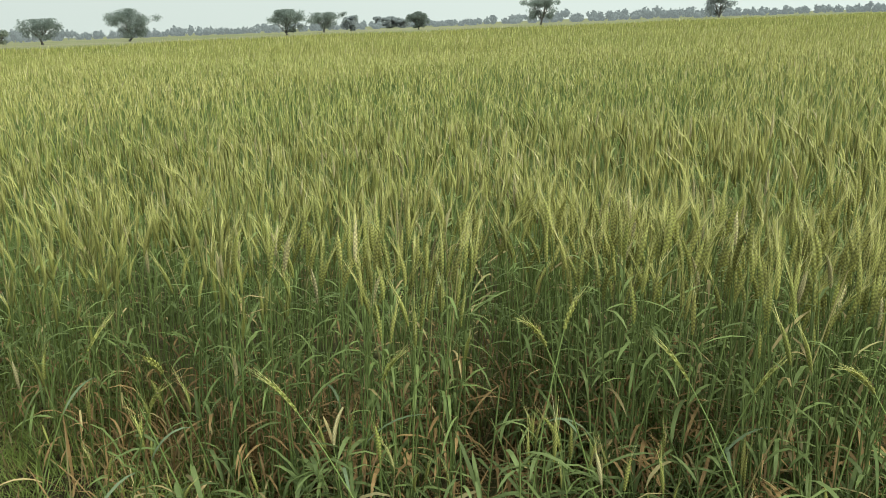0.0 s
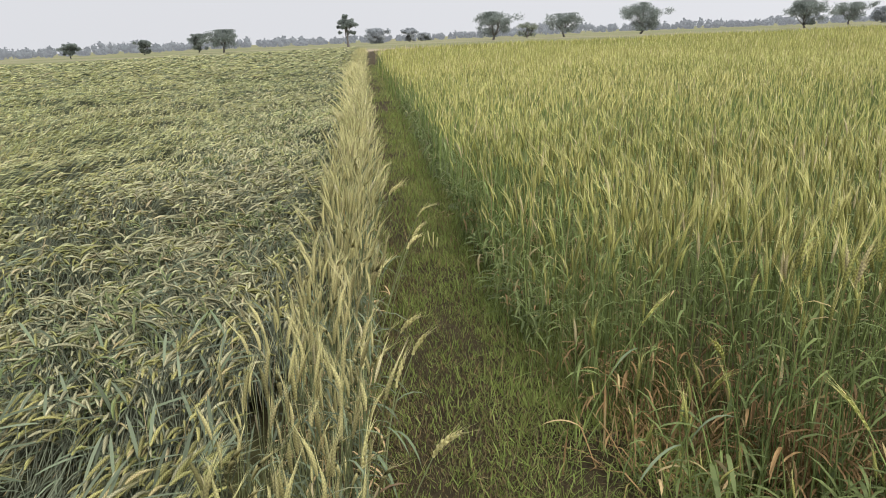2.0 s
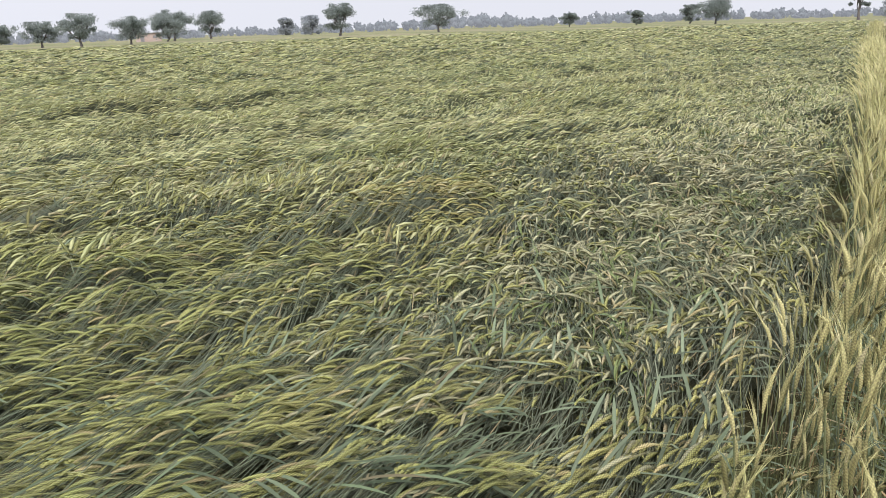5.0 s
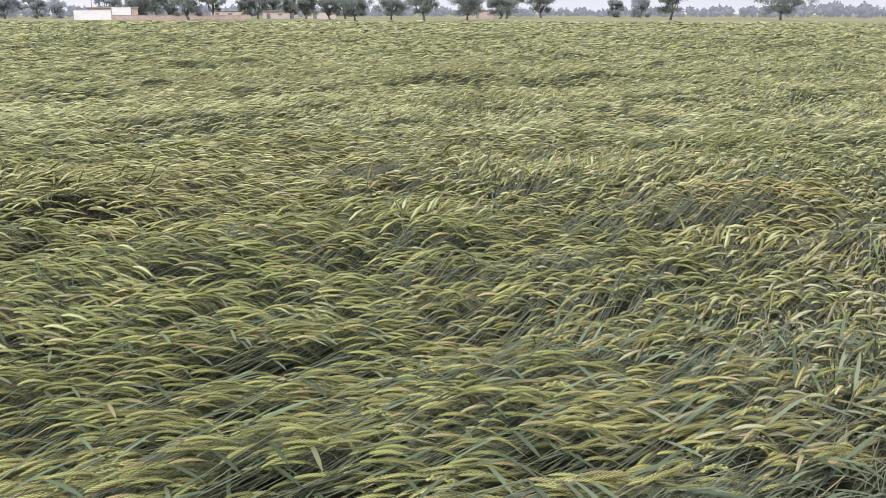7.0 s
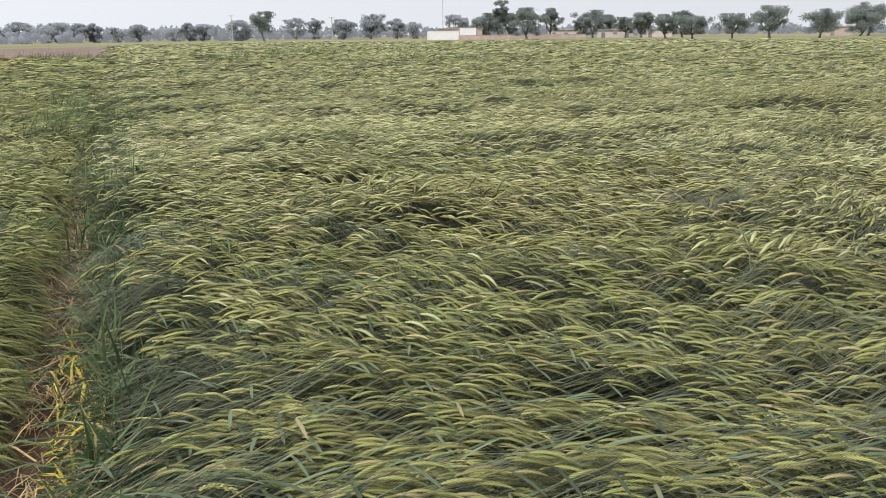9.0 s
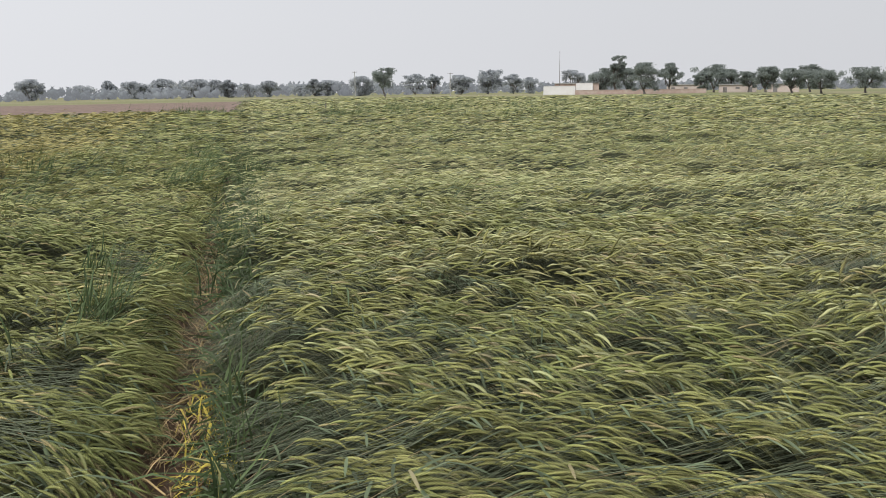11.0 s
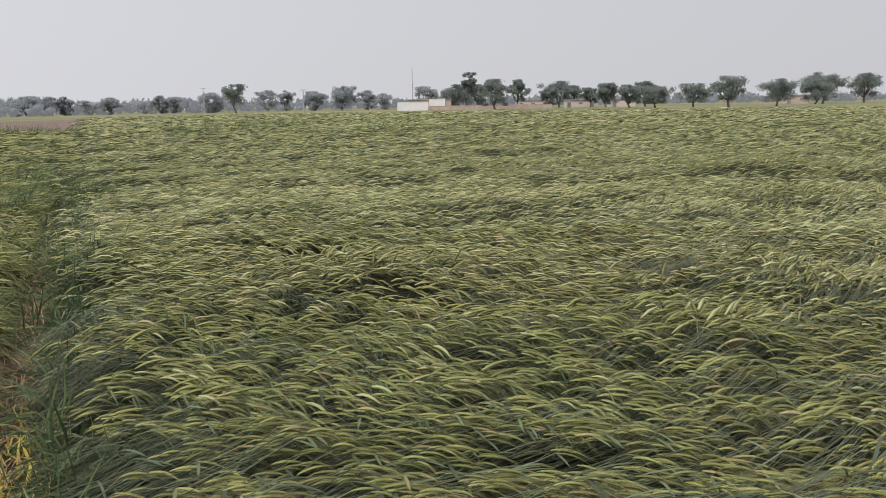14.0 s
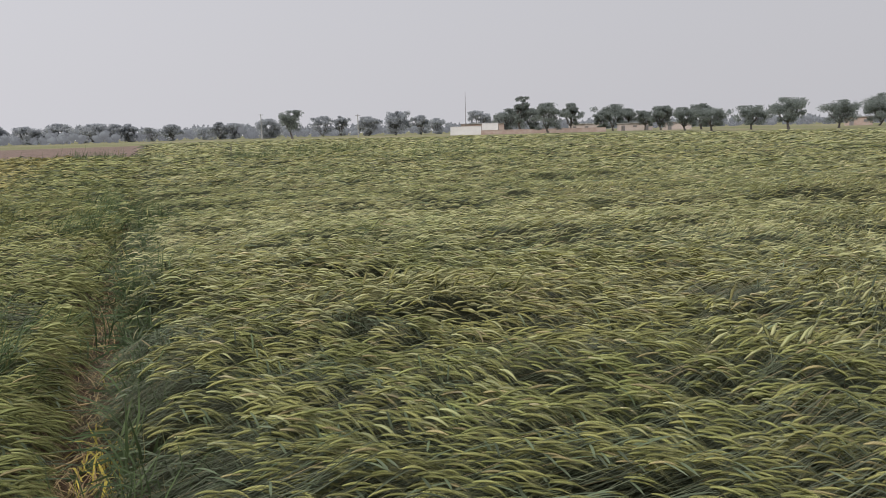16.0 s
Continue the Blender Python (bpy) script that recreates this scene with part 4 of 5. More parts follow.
def path_weeds():
    crop = Crop()
    r = np.random.default_rng(51)
    fine = [sward(r, 12, 0.06, 0.035) for i in range(10)]
    for u0, u1, dens in ((1.3, 5, 800), (5, 10, 640), (10, 16, 220), (16, 40, 50)):
        n = int((u1 - u0) * 1.5 * dens)
        u, v = rng.uniform(u0, u1, n), rng.uniform(-0.5, 1.0, n)
        keep = rng.random(n) < (0.16 + 1.6 * np.clip(v + 0.17, 0, 0.6) + 0.15 * bald(u, v)) * (0.42 + 0.73 * np.clip((u - 2.2) / 1.8, 0, 1))
        u, v = u[keep], v[keep]
        crop.plant(fine, u * UX + v * VX, u * UY + v * VY, np.full(len(u), 0.008), rng.uniform(0, 6.28, len(u)), rng.uniform(0.6, 1.5, len(u)) * (1 + 0.06 * u0 if u0 > 4 else 1))
    worn = [(v, t, np.arange(len(sl)) % 3 > 0) for v, t, sl in (sward(r, 14, 0.035, 0.045) for i in range(6))]
    u, v = 1.2 + 7.8 * rng.random(5200) ** 1.4, rng.uniform(-0.45, 0.28, 5200)
    crop.plant(worn, u * UX + v * VX, u * UY + v * VY, np.full(len(u), 0.01), rng.uniform(0, 6.28, len(u)), rng.uniform(0.6, 1.4, len(u)))
    low = [blades(r, 14, 0.06, 0.06, (0, 0, 0, 0, 1), 0.003) for i in range(8)]
    tall = [blades(r, 8, 0.17, 0.05, (0,), 0.0045) for i in range(8)]
    for u0, u1, dens in ((-1.5, 1.2, 60), (1.2, 5, 110), (5, 12, 80), (12, 40, 26)):
        n = int((u1 - u0) * 1.5 * dens)
        u, v = rng.uniform(u0, u1, n), rng.uniform(-0.45, 1.05, n)
        x, y = u * UX + v * VX, u * UY + v * VY
        sparse = bald(x, y) + rng.normal(0, 0.5, n) < np.where(v < 0, -0.2, 0.9) + 2.5 * np.clip(v - 0.05, 0, 1)
        x, y, v = x[sparse], y[sparse], v[sparse]
        side = (v > 0.16) & (rng.random(len(v)) < 0.55)
        for m, kinds in ((~side, low), (side, tall)):
            crop.plant(kinds, x[m], y[m], np.full(m.sum(), 0.01), rng.uniform(0, 6.28, m.sum()), rng.uniform(0.6, 1.3, m.sum()))
    x, y = rng.uniform(-2.2, 3.0, 1500), rng.uniform(0.9, 2.9, 1500)
    u, v = along(x, y)
    ok = (v > 0.5) & (bald(x * 0.6, y * 0.6) < 0.5) & (rng.random(len(x)) > 1.6 * bare_gap(x, y - 0.15))
    crop.plant(tall, x[ok], y[ok], np.zeros(ok.sum()), rng.uniform(0, 6.28, ok.sum()), rng.uniform(0.4, 1.2, ok.sum()))
    u, v = rng.uniform(2.6, 18, 1400), rng.normal(0.38, 0.07, 1400)
    crop.plant(tall, u * UX + v * VX, u * UY + v * VY, np.zeros(len(u)), rng.uniform(0, 6.28, len(u)), rng.uniform(0.5, 0.9, len(u)) * (1 + 0.4 * np.clip((u - 4) / 5, 0, 1)))
    x, y = rng.normal(0.9, 1.6, 1400), rng.normal(-0.6, 1.4, 1400)
    s, c = beside(x, y)
    ok = ~on_side_plot(x, y) & ~on_main_plot(x, y) & ~on_standing(x, y) & (bald(x, y) < 0.9)
    crop.plant(low, x[ok], y[ok], np.full(ok.sum(), -0.01), rng.uniform(0, 6.28, ok.sum()), rng.uniform(0.5, 1.3, ok.sum()))
    crop.build("path_weeds", [weed, weed_dry], "short green and browned grass weeds on the footpath", "weeds")


def furrow_weeds():
    crop = Crop()
    r = np.random.default_rng(61)
    tall = [blades(r, 6, 0.32, 0.04, (0,), 0.011) for i in range(8)]
    dead = [blades(r, 6, 0.16, 0.05, (1,)) for i in range(6)]
    for s0, s1, dens in ((-1, 8, 70), (8, 20, 26), (20, 50, 6)):
        n = int((s1 - s0) * dens)
        s = rng.uniform(s0, s1, n)
        far_off = np.clip((s - 3.5) / 4, 0, 1)
        c = np.where(rng.random(n) < 0.75, rng.normal(0.42, 0.13, n), rng.normal(0, 0.15, n) * far_off + 0.36 * (1 - far_off))
        x, y = -2.45 + FX * s + FY * c, -2.97 + FY * s - FX * c
        crop.plant(tall, x, y, np.full(n, 0.05), LEAN + rng.normal(0, 0.5, n), rng.uniform(0.6, 1.2, n) * (0.9 if s0 > 15 else 1), np.abs(rng.normal(0.95, 0.35, n)))
    n = 420
    s, c = rng.uniform(-1.2, 6.5, n), rng.normal(0.08, 0.13, n)
    crop.plant(dead, -2.45 + FX * s + FY * c, -2.97 + FY * s - FX * c, np.full(n, 0.03), rng.uniform(0, 6.28, n), rng.uniform(0.5, 1.2, n))
    gold = [blades(r, 4, 0.17, 0.03, (2,), 0.011) for i in range(6)]
    n = 90
    s, c = rng.normal(0.2, 0.7, n), rng.normal(0.24, 0.06, n)
    crop.plant(gold, -2.45 + FX * s + FY * c, -2.97 + FY * s - FX * c, np.full(n, 0.03), rng.uniform(0, 6.28, n), rng.uniform(0.5, 1.2, n))
    clump = [sheaf(r, 9, 0.5, 0.05, 0.0085) for i in range(8)]
    for cx, cy, n, wide, tilted in ((-3.30, -4.35, 16, 0.07, 0.2), (-3.05, -4.15, 12, 0.12, 0.6), (-4.22, -5.2, 20, 0.16, 0.6), (-3.95, -5.3, 5, 0.05, 0.05), (-7.9, -8.8, 36, 0.2, 0.45), (-8.9, -9.8, 50, 0.24, 0.45), (-10.6, -11.4, 50, 0.35, 0.45), (-11.7, -12.4, 40, 0.4, 0.4), (-7.3, -10.9, 60, 0.5, 0.5), (-5.7, -9.3, 40, 0.4, 0.6), (-28.9, -30.8, 120, 1.4, 0.3), (-36.5, -24.5, 130, 2.2, 0.5), (-30.0, -22.0, 80, 1.4, 0.5), (-29.0, -13.5, 60, 1.5, 0.5), (-46.0, -20.0, 130, 3.0, 0.5)):
        x, y = rng.normal(cx, wide, n), rng.normal(cy, wide * 1.1, n)
        crop.plant(clump, x, y, crop_top(x, y) - 0.12, LEAN + rng.normal(0, 0.5, n), rng.uniform(0.55, 1.0, n) * (1 if wide < 1 else 1.5), np.abs(rng.normal(tilted, 0.2, n)))
    # the dark row on the bank
    n = 300
    s, c = rng.uniform(3.5, 18, n), rng.normal(0.50, 0.16, n)
    x, y = -2.45 + FX * s + FY * c, -2.97 + FY * s - FX * c
    crop.plant(clump, x, y, fall(x, y) + 0.05, LEAN + rng.normal(0, 0.9, n), rng.uniform(0.6, 1.0, n), np.abs(rng.normal(0.45, 0.25, n)))
    crop.build("furrow_grass", [grass_dark, dry_leaf, yellow_leaf], "tall dark green grass and yellowed blades lining the furrow", "grass")


path_weeds()
furrow_weeds()

# ---------------------------------------------------------------- trees


def part(name, pc_arrays, mats, parent, label="", smooth=False):
    v, t, s = pc_arrays
    ob = new(name, mesh_of(name, v, t, s, mats, smooth))
    ob.parent = parent
    return tagged(ob, label)


LABELS = {
    "umbrella": "dark spreading acacia tree with a flat open crown",
    "round": "dark rounded field tree with a dense crown",
    "tall": "tall slender field tree with a narrow crown",
    "vee": "dark acacia tree with forked trunk and spreading crown",
    "pale": "pale green bushy tree with thin foliage",
    "bare": "sparse tall tree with thin leafless limbs",
}
made = 0


def tree(kind, degrees, dist, height, width):
    """A tree at a bearing (degrees left of +y) and distance from the origin, rooted in the ground."""
    global made
    made += 1
    r = np.random.default_rng(100 + made)
    b = radians(degrees)
    root = new("tree")
    root.location = (-dist * math.sin(b), dist * math.cos(b), -0.03 + float(fall(dist, 0)))
    height += -0.6 * float(fall(dist, 0))
    tagged(root, LABELS[kind], "tree", group="field trees")
    wood, crown = Piece(), Piece()
    w = width / 2
    low = {"umbrella": 0.27, "round": 0.16, "tall": 0.30, "vee": 0.30, "pale": 0.12, "bare": 0.36}[kind] * (0.3 if dist > 235 else 1)
    thick = 0.028 * height + 0.05 if kind != "bare" else 0.010 * height + 0.03
    fork = height * low * r.uniform(0.6, 0.9)
    bend = r.normal(0, (0.04 if kind != "bare" else 0.012) * height, 2)
    neck = np.array([bend[0], bend[1], fork])
    wood.tube([(0, 0, 0), neck * (0.5, 0.5, 0.55), neck], [thick * 1.4, thick, thick * 0.85], 0, 6)
    ends = []
    limbs = {"vee": 5, "bare": 9}.get(kind, 7)
    for i in range(limbs):
        a = i * 2.4 + r.uniform(-0.4, 0.4)
        reach = w * r.uniform(0.35, 0.85) * (0.7 if kind == "tall" else 1)
        top = height * r.uniform(0.62, 0.92)
        e = np.array([math.cos(a) * reach, math.sin(a) * reach, top])
        mid = neck * 0.55 + e * 0.45 + np.array([0, 0, -0.06 * height]) + r.normal(0, 0.03 * height, 3)
        wood.tube([neck, mid, e], [thick * 0.6, thick * 0.4, thick * 0.12], 0, 4)
        ends.append(e)
        for k in range(2):
            e2 = e + np.array([*r.normal(0, 0.3 * w, 2), r.uniform(-0.12, 0.1) * height])
            wood.tube([mid, (mid + e2) / 2 + r.normal(0, 0.02 * height, 3), e2], [thick * 0.3, thick * 0.2, thick * 0.06], 0, 3)
            ends.append(e2)
    zlo, zhi = height * low, height
    clumps = {"umbrella": 44, "round": 50, "tall": 36, "vee": 40, "pale": 40, "bare": 24}[kind]
    leaves = int({"bare": 70, "pale": 80}.get(kind, 135) * (0.75 if dist > 235 else 1))
    for i in range(clumps):
        f = r.random()
        if i < len(ends):
            c = ends[i] * np.array([1, 1, 0.97])
        else:
            a, q = r.uniform(0, 6.28), math.sqrt(r.random())
            zz = zlo + (zhi - zlo) * f
            prof = {"umbrella": 0.72 + 0.34 * f - 0.40 * max(0, f - 0.6) / 0.4, "vee": 0.62 + 0.45 * f - 0.42 * max(0, f - 0.6) / 0.4}.get(kind, math.sin(math.pi * min(1, 0.18 + 0.80 * f)) ** 0.7)
            c = np.array([math.cos(a) * q * w * prof, math.sin(a) * q * w * prof, zz])
        rad = w * r.uniform(0.23, 0.40)
        n = leaves
        d = r.normal(0, 1, (n, 3))
        d /= np.linalg.norm(d, axis=1)[:, None]
        p = c + d * rad * r.uniform(0.25, 1.0, n)[:, None] * np.array([1, 1, 0.7])
        p[:, 2] = np.clip(p[:, 2], zlo * 0.75, zhi * r.uniform(0.97, 1.02, n))
        size = 0.013 * height * r.uniform(0.6, 1.4, n)[:, None] * 0.85 + 0.045 + 0.00022 * dist
        size = size * (0.55 if kind == "bare" else 1.45 if dist > 235 else 1.0)
        e1, e2 = r.normal(0, 1, (n, 3)), r.normal(0, 1, (n, 3))
        e1 /= np.linalg.norm(e1, axis=1)[:, None]
        e2 -= e1 * (e1 * e2).sum(1)[:, None]
        e2 /= np.linalg.norm(e2, axis=1)[:, None]
        v = np.stack([p - e1 * size, p + e2 * size * 1.3, p + e1 * size], 1).reshape(-1, 3)
        crown.add(v, np.arange(3 * n).reshape(-1, 3), 0)
    part("trunk", wood.arrays(), [bark], root, smooth=True)
    # beyond 235 m the crown takes the foliage with painted haze
    part("crown", crown.arrays(), [foliage_hazed if dist > 235 else foliage_pale if kind == "pale" else foliage], root)
    return root


tree('umbrella', 25.56, 184, 4.4, 7.9)
tree('round', 20.44, 180, 5.8, 8.4)
tree('round', 10.21, 172, 4.5, 7.3)
tree('umbrella', 7.70, 228, 4.4, 9.0)
tree('round', 5.88, 257, 3.6, 5.2)
tree('round', 3.92, 336, 3.4, 4.8)
tree('round', 3.10, 336, 3.4, 5.3)
tree('round', 2.35, 336, 2.2, 5.3)
tree('round', 1.17, 197, 3.4, 5.0)
tree('round', 30.44, 178, 5.2, 8.4)
tree('pale', 28.08, 198, 3.0, 4.8)
tree('umbrella', -7.34, 216, 6.0, 8.6)
tree('umbrella', -19.04, 276, 7.4, 10.2)
tree('tall', 40.59, 164, 5.6, 3.7)
tree('round', 38.61, 240, 3.4, 6.1)
tree('umbrella', 36.25, 258, 3.2, 4.8)
tree('round', 35.23, 300, 1.6, 5.5)
tree('umbrella', 49.02, 167, 3.8, 6.0)
tree('round', 50.60, 204, 3.6, 4.9)
tree('round', 54.08, 204, 2.7, 3.5)
tree('umbrella', 58.54, 206, 2.6, 4.1)
tree('umbrella', 67.61, 181, 5.2, 8.8)
tree('umbrella', 74.44, 170, 5.8, 7.3)
tree('round', 78.04, 288, 4.7, 5.4)
tree('round', 76.32, 276, 5.0, 7.1)
tree('round', 85.88, 193, 4.7, 6.6)
tree('umbrella', 88.15, 155, 4.2, 6.4)
tree('vee', 91.13, 136, 4.5, 6.0)
tree('umbrella', 93.38, 158, 3.8, 5.9)
tree('umbrella', 95.88, 148, 3.5, 5.4)
tree('round', 96.51, 193, 5.1, 4.9)
tree('umbrella', 97.58, 163, 3.9, 5.0)
tree('round', 99.16, 193, 5.0, 5.5)
tree('umbrella', 100.22, 199, 4.0, 4.6)
tree('round', 102.39, 211, 5.9, 7.8)
tree('round', 103.05, 199, 4.1, 4.2)
tree('round', 101.43, 215, 4.8, 5.2)
tree('round', 106.89, 181, 6.0, 7.2)
tree('tall', 105.31, 199, 6.3, 5.0)
tree('tall', 108.78, 208, 8.4, 5.0)
tree('round', 109.66, 211, 5.5, 7.4)
tree('round', 108.06, 215, 5.5, 6.1)
tree('pale', 111.73, 241, 5.7, 7.2)
tree('pale', 110.05, 241, 5.0, 6.1)
tree('vee', 124.96, 224, 6.8, 7.9)
tree('pale', 122.82, 313, 6.5, 8.0)
tree('pale', 121.56, 313, 6.4, 5.8)
tree('round', 119.66, 271, 5.2, 7.3)
tree('round', 117.67, 271, 6.8, 8.9)
tree('tall', 115.87, 259, 5.1, 6.2)
tree('pale', 114.74, 271, 4.2, 7.0)
tree('round', 126.50, 283, 5.5, 10.1)
tree('round', 128.96, 313, 4.7, 8.5)
tree('round', 129.90, 313, 5.1, 5.8)
tree('pale', 130.75, 325, 3.5, 9.7)
tree('round', 133.00, 313, 4.7, 8.0)
tree('pale', 134.25, 325, 3.9, 8.3)
tree('round', 135.64, 337, 5.5, 6.2)
tree('round', 136.61, 337, 5.6, 8.6)
tree('round', 137.86, 337, 6.0, 11.0)
tree('round', 140.01, 361, 6.5, 10.8)
tree('round', 141.76, 361, 5.6, 11.3)
tree('round', 147.89, 361, 6.9, 10.8)
tree('pale', 144.84, 397, 4.6, 13.0)
tree('round', 143.27, 385, 6.3, 6.6)
tree('bare', 151.1, 91, 9.0, 3.8)
tree('umbrella', 85.40, 204, 6.3, 9.0)
tree('umbrella', 83.04, 228, 6.3, 8.8)


def far_woods():
    """The low hazy line of distant woods and orchards: leafy masses with ragged fringes."""
    r = np.random.default_rng(77)
    pc = Piece()
    tall = waves(9, 20, 160, 12)
    rows, cols = 4, 6
    th = np.linspace(0.08, np.pi - 0.1, rows)[:, None]
    ph = (np.arange(cols) * 2 * np.pi / cols)[None]
    ball = np.stack([np.sin(th) * np.cos(ph), np.sin(th) * np.sin(ph), np.cos(th) * np.ones_like(ph)], -1).reshape(-1, 3)
    quads = []
    for i in range(rows - 1):
        for j in range(cols):
            a, b = i * cols + j, i * cols + (j + 1) % cols
            quads += [(a, b, b + cols), (a, b + cols, a + cols)]
    for i in range(560):
        deg = -60 + 235 * (i + r.random()) / 560
        b, dist = radians(deg), r.uniform(310, 430)
        x, y = -dist * math.sin(b), dist * math.cos(b)
        foot = float(fall(dist, 0)) - 0.05
        rise = 0.6 * float(tall(np.array(deg * 6.0), np.array(0.0))) + r.uniform(-1.0, 0.8) + float(np.interp(deg, [-60, 30, 60, 75, 92, 104, 122, 130, 175], [1.0, 1.3, 1.2, 0.9, 1.3, 2.3, 2.6, 1.5, 1.2]))
        h = (1.55 - 0.0052 * dist) - foot + dist / 300 * max(0.3, rise)
        wide = h * r.uniform(0.5, 0.95)
        for k in range(5):
            c = np.array([x, y, foot]) + np.array([r.uniform(-1, 1) * wide, r.uniform(-1, 1) * wide, h * r.uniform(0.2, 0.72)])
            size = np.array([wide * 0.5, wide * 0.5, h * 0.30]) * r.uniform(0.6, 1.15)
            lump_v = c + ball * size * r.uniform(0.55, 1.25, (len(ball), 1))
            lump_v[:, 2] = np.clip(lump_v[:, 2], foot, foot + h)
            pc.add(lump_v, quads, 0)
            n = 44
            p = c + ball[r.integers(0, len(ball), n)] * size * r.uniform(0.8, 1.3, (n, 1))
            e1, e2 = r.normal(0, 0.34, (n, 3)), r.normal(0, 0.34, (n, 3))
            v = np.stack([p - e1, p + e2, p + e1], 1).reshape(-1, 3)
            v[:, 2] = np.clip(v[:, 2], foot, None)
            pc.add(v, np.arange(3 * n).reshape(-1, 3), 0)
    v, t, s = pc.arrays()
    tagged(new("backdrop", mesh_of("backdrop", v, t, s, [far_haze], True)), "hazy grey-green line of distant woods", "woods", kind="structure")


far_woods()

# ---------------------------------------------------------------- walls, houses, poles


def block(pc, x0, x1, y0, y1, z0, z1, slot=0):
    v = [(x, y, z) for x in (x0, x1) for y in (y0, y1) for z in (z0, z1)]
    q = [(0, 1, 3, 2), (4, 6, 7, 5), (0, 4, 5, 1), (2, 3, 7, 6), (0, 2, 6, 4), (1, 5, 7, 3)]
    pc.add(v, [t for a, b, c, d in q for t in ((a, b, c), (a, c, d))], slot)


def thing(name, degrees, dist, label, category, turn=None):
    b = radians(degrees)
    root = new(name)
    root.location = (-dist * math.sin(b), dist * math.cos(b), -0.02 + float(fall(dist, 0)))
    root.rotation_euler[2] = b if turn is None else radians(turn)
    return tagged(root, label, category)


def boundary_wall(degrees, dist, length, height, mat, label, bays):
    root = thing("boundary_wall", degrees, dist, label, "wall")
    pc = Piece()
    block(pc, -length / 2, length / 2, -0.11, 0.11, 0, height - 0.08)
    part("wall_panel", pc.arrays(), [mat], root)
    pc = Piece()
    block(pc, -length / 2 - 0.05, length / 2 + 0.05, -0.16, 0.16, height - 0.08, height)
    part("coping", pc.arrays(), [mat], root)
    for i in range(bays + 1):
        pc = Piece()
        x = -length / 2 + length * i / bays
        block(pc, x - 0.13, x + 0.13, -0.17, 0.17, 0, height - 0.082)
        part("pier", pc.arrays(), [mat], root)


def farm_house(degrees, dist, length, height, mat, label, doors):
    root = thing("farm_house", degrees, dist, label, "house")
    pc = Piece()
    block(pc, -length / 2, length / 2, 0, 4.0, 0, height)
    part("wall", pc.arrays(), [mat], root)
    pc = Piece()
    block(pc, -length / 2 - 0.2, length / 2 + 0.2, -0.25, 4.2, height, height + 0.16)
    part("roof", pc.arrays(), [concrete], root)
    for i in range(doors):
        x = -length / 2 + length * (i + 0.5) / doors
        pc = Piece()
        block(pc, x - 0.45, x + 0.45, -0.03, 0.02, 0.0 if i % 2 == 0 else 0.8, height * 0.72)
        part("door" if i % 2 == 0 else "window", pc.arrays(), [steel], root)


def pole(degrees, dist, height, radius, mat, label, category, arms=1):
    root = thing("utility_pole" if arms else "mast", degrees, dist, label, category)
    pc = Piece()
    pc.tube([(0, 0, 0), (0, 0, height * 0.5), (0, 0, height)], [radius * 1.3, radius, radius * 0.7], 0, 8)
    part("shaft", pc.arrays(), [mat], root, smooth=True)
    for i in range(arms):
        pc = Piece()
        z = height - 0.3 - 0.7 * i
        block(pc, -0.7, 0.7, -radius - 0.08, -radius, z, z + 0.09)
        arm = part("cross_arm", pc.arrays(), [steel], root)
        for x in (-0.6, 0, 0.6):
            pc = Piece()
            pc.tube([(x, -radius - 0.04, z + 0.09), (x, -radius - 0.04, z + 0.26)], [0.05, 0.03], 0, 6)
            part("insulator", pc.arrays(), [concrete], arm)


boundary_wall(112.7, 191, 7.1, 2.0, white_wash, "low whitewashed boundary wall in sun-bleached paint", 1)
boundary_wall(110.98, 198, 3.7, 2.7, white_wash, "short taller whitewashed wall of a field shed", 1)
boundary_wall(107.25, 188, 28.5, 1.0, brick_red, "long low red brick field wall under the trees", 8)
farm_house(100.9, 204, 8.4, 1.75, plaster, "low pinkish plastered farm house among the trees", 3)
farm_house(98.1, 204, 6.8, 1.75, plaster, "pale plastered farm shed behind the acacias", 2)
farm_house(111.5, 206, 11.0, 2.6, brick_red, "long low brick farm shed with a dark flat roof", 3)
farm_house(104.2, 208, 9.0, 1.9, plaster, "pale pink plastered farm house between trees", 3)
farm_house(87.0, 216, 6.0, 2.0, brick_red, "small old brick pump house under trees", 2)
pole(112.7, 204, 10.6, 0.06, steel, "thin grey steel mast above the wall", "mast", 0)
pole(127.05, 240, 7.3, 0.13, concrete, "grey concrete power pole beyond the fields", "pole", 1)
pole(120.35, 216, 6.0, 0.13, concrete, "grey concrete power pole among distant trees", "pole", 1)


def stake():
    root = new("wooden_stake")
    root.location = (-31.6, -25.7, 0)
    tagged(root, "thin dark wooden stake standing in the lodged wheat", "stake")
    pc = Piece()
    pc.tube([(0, 0, 0), (0.02, 0.02, 0.5), (0.0, 0.04, 0.88)], [0.035, 0.03, 0.02], 0, 6)
    part("shaft", pc.arrays(), [bark], root, smooth=True)
    pc = Piece()
    pc.tube([(0.015, 0.025, 0.6), (0.07, 0.02, 0.74)], [0.018, 0.01], 0, 5)
    part("twig", pc.arrays(), [bark], root, smooth=True)


stake()


# ---------------------------------------------------------------- single stalks and litter


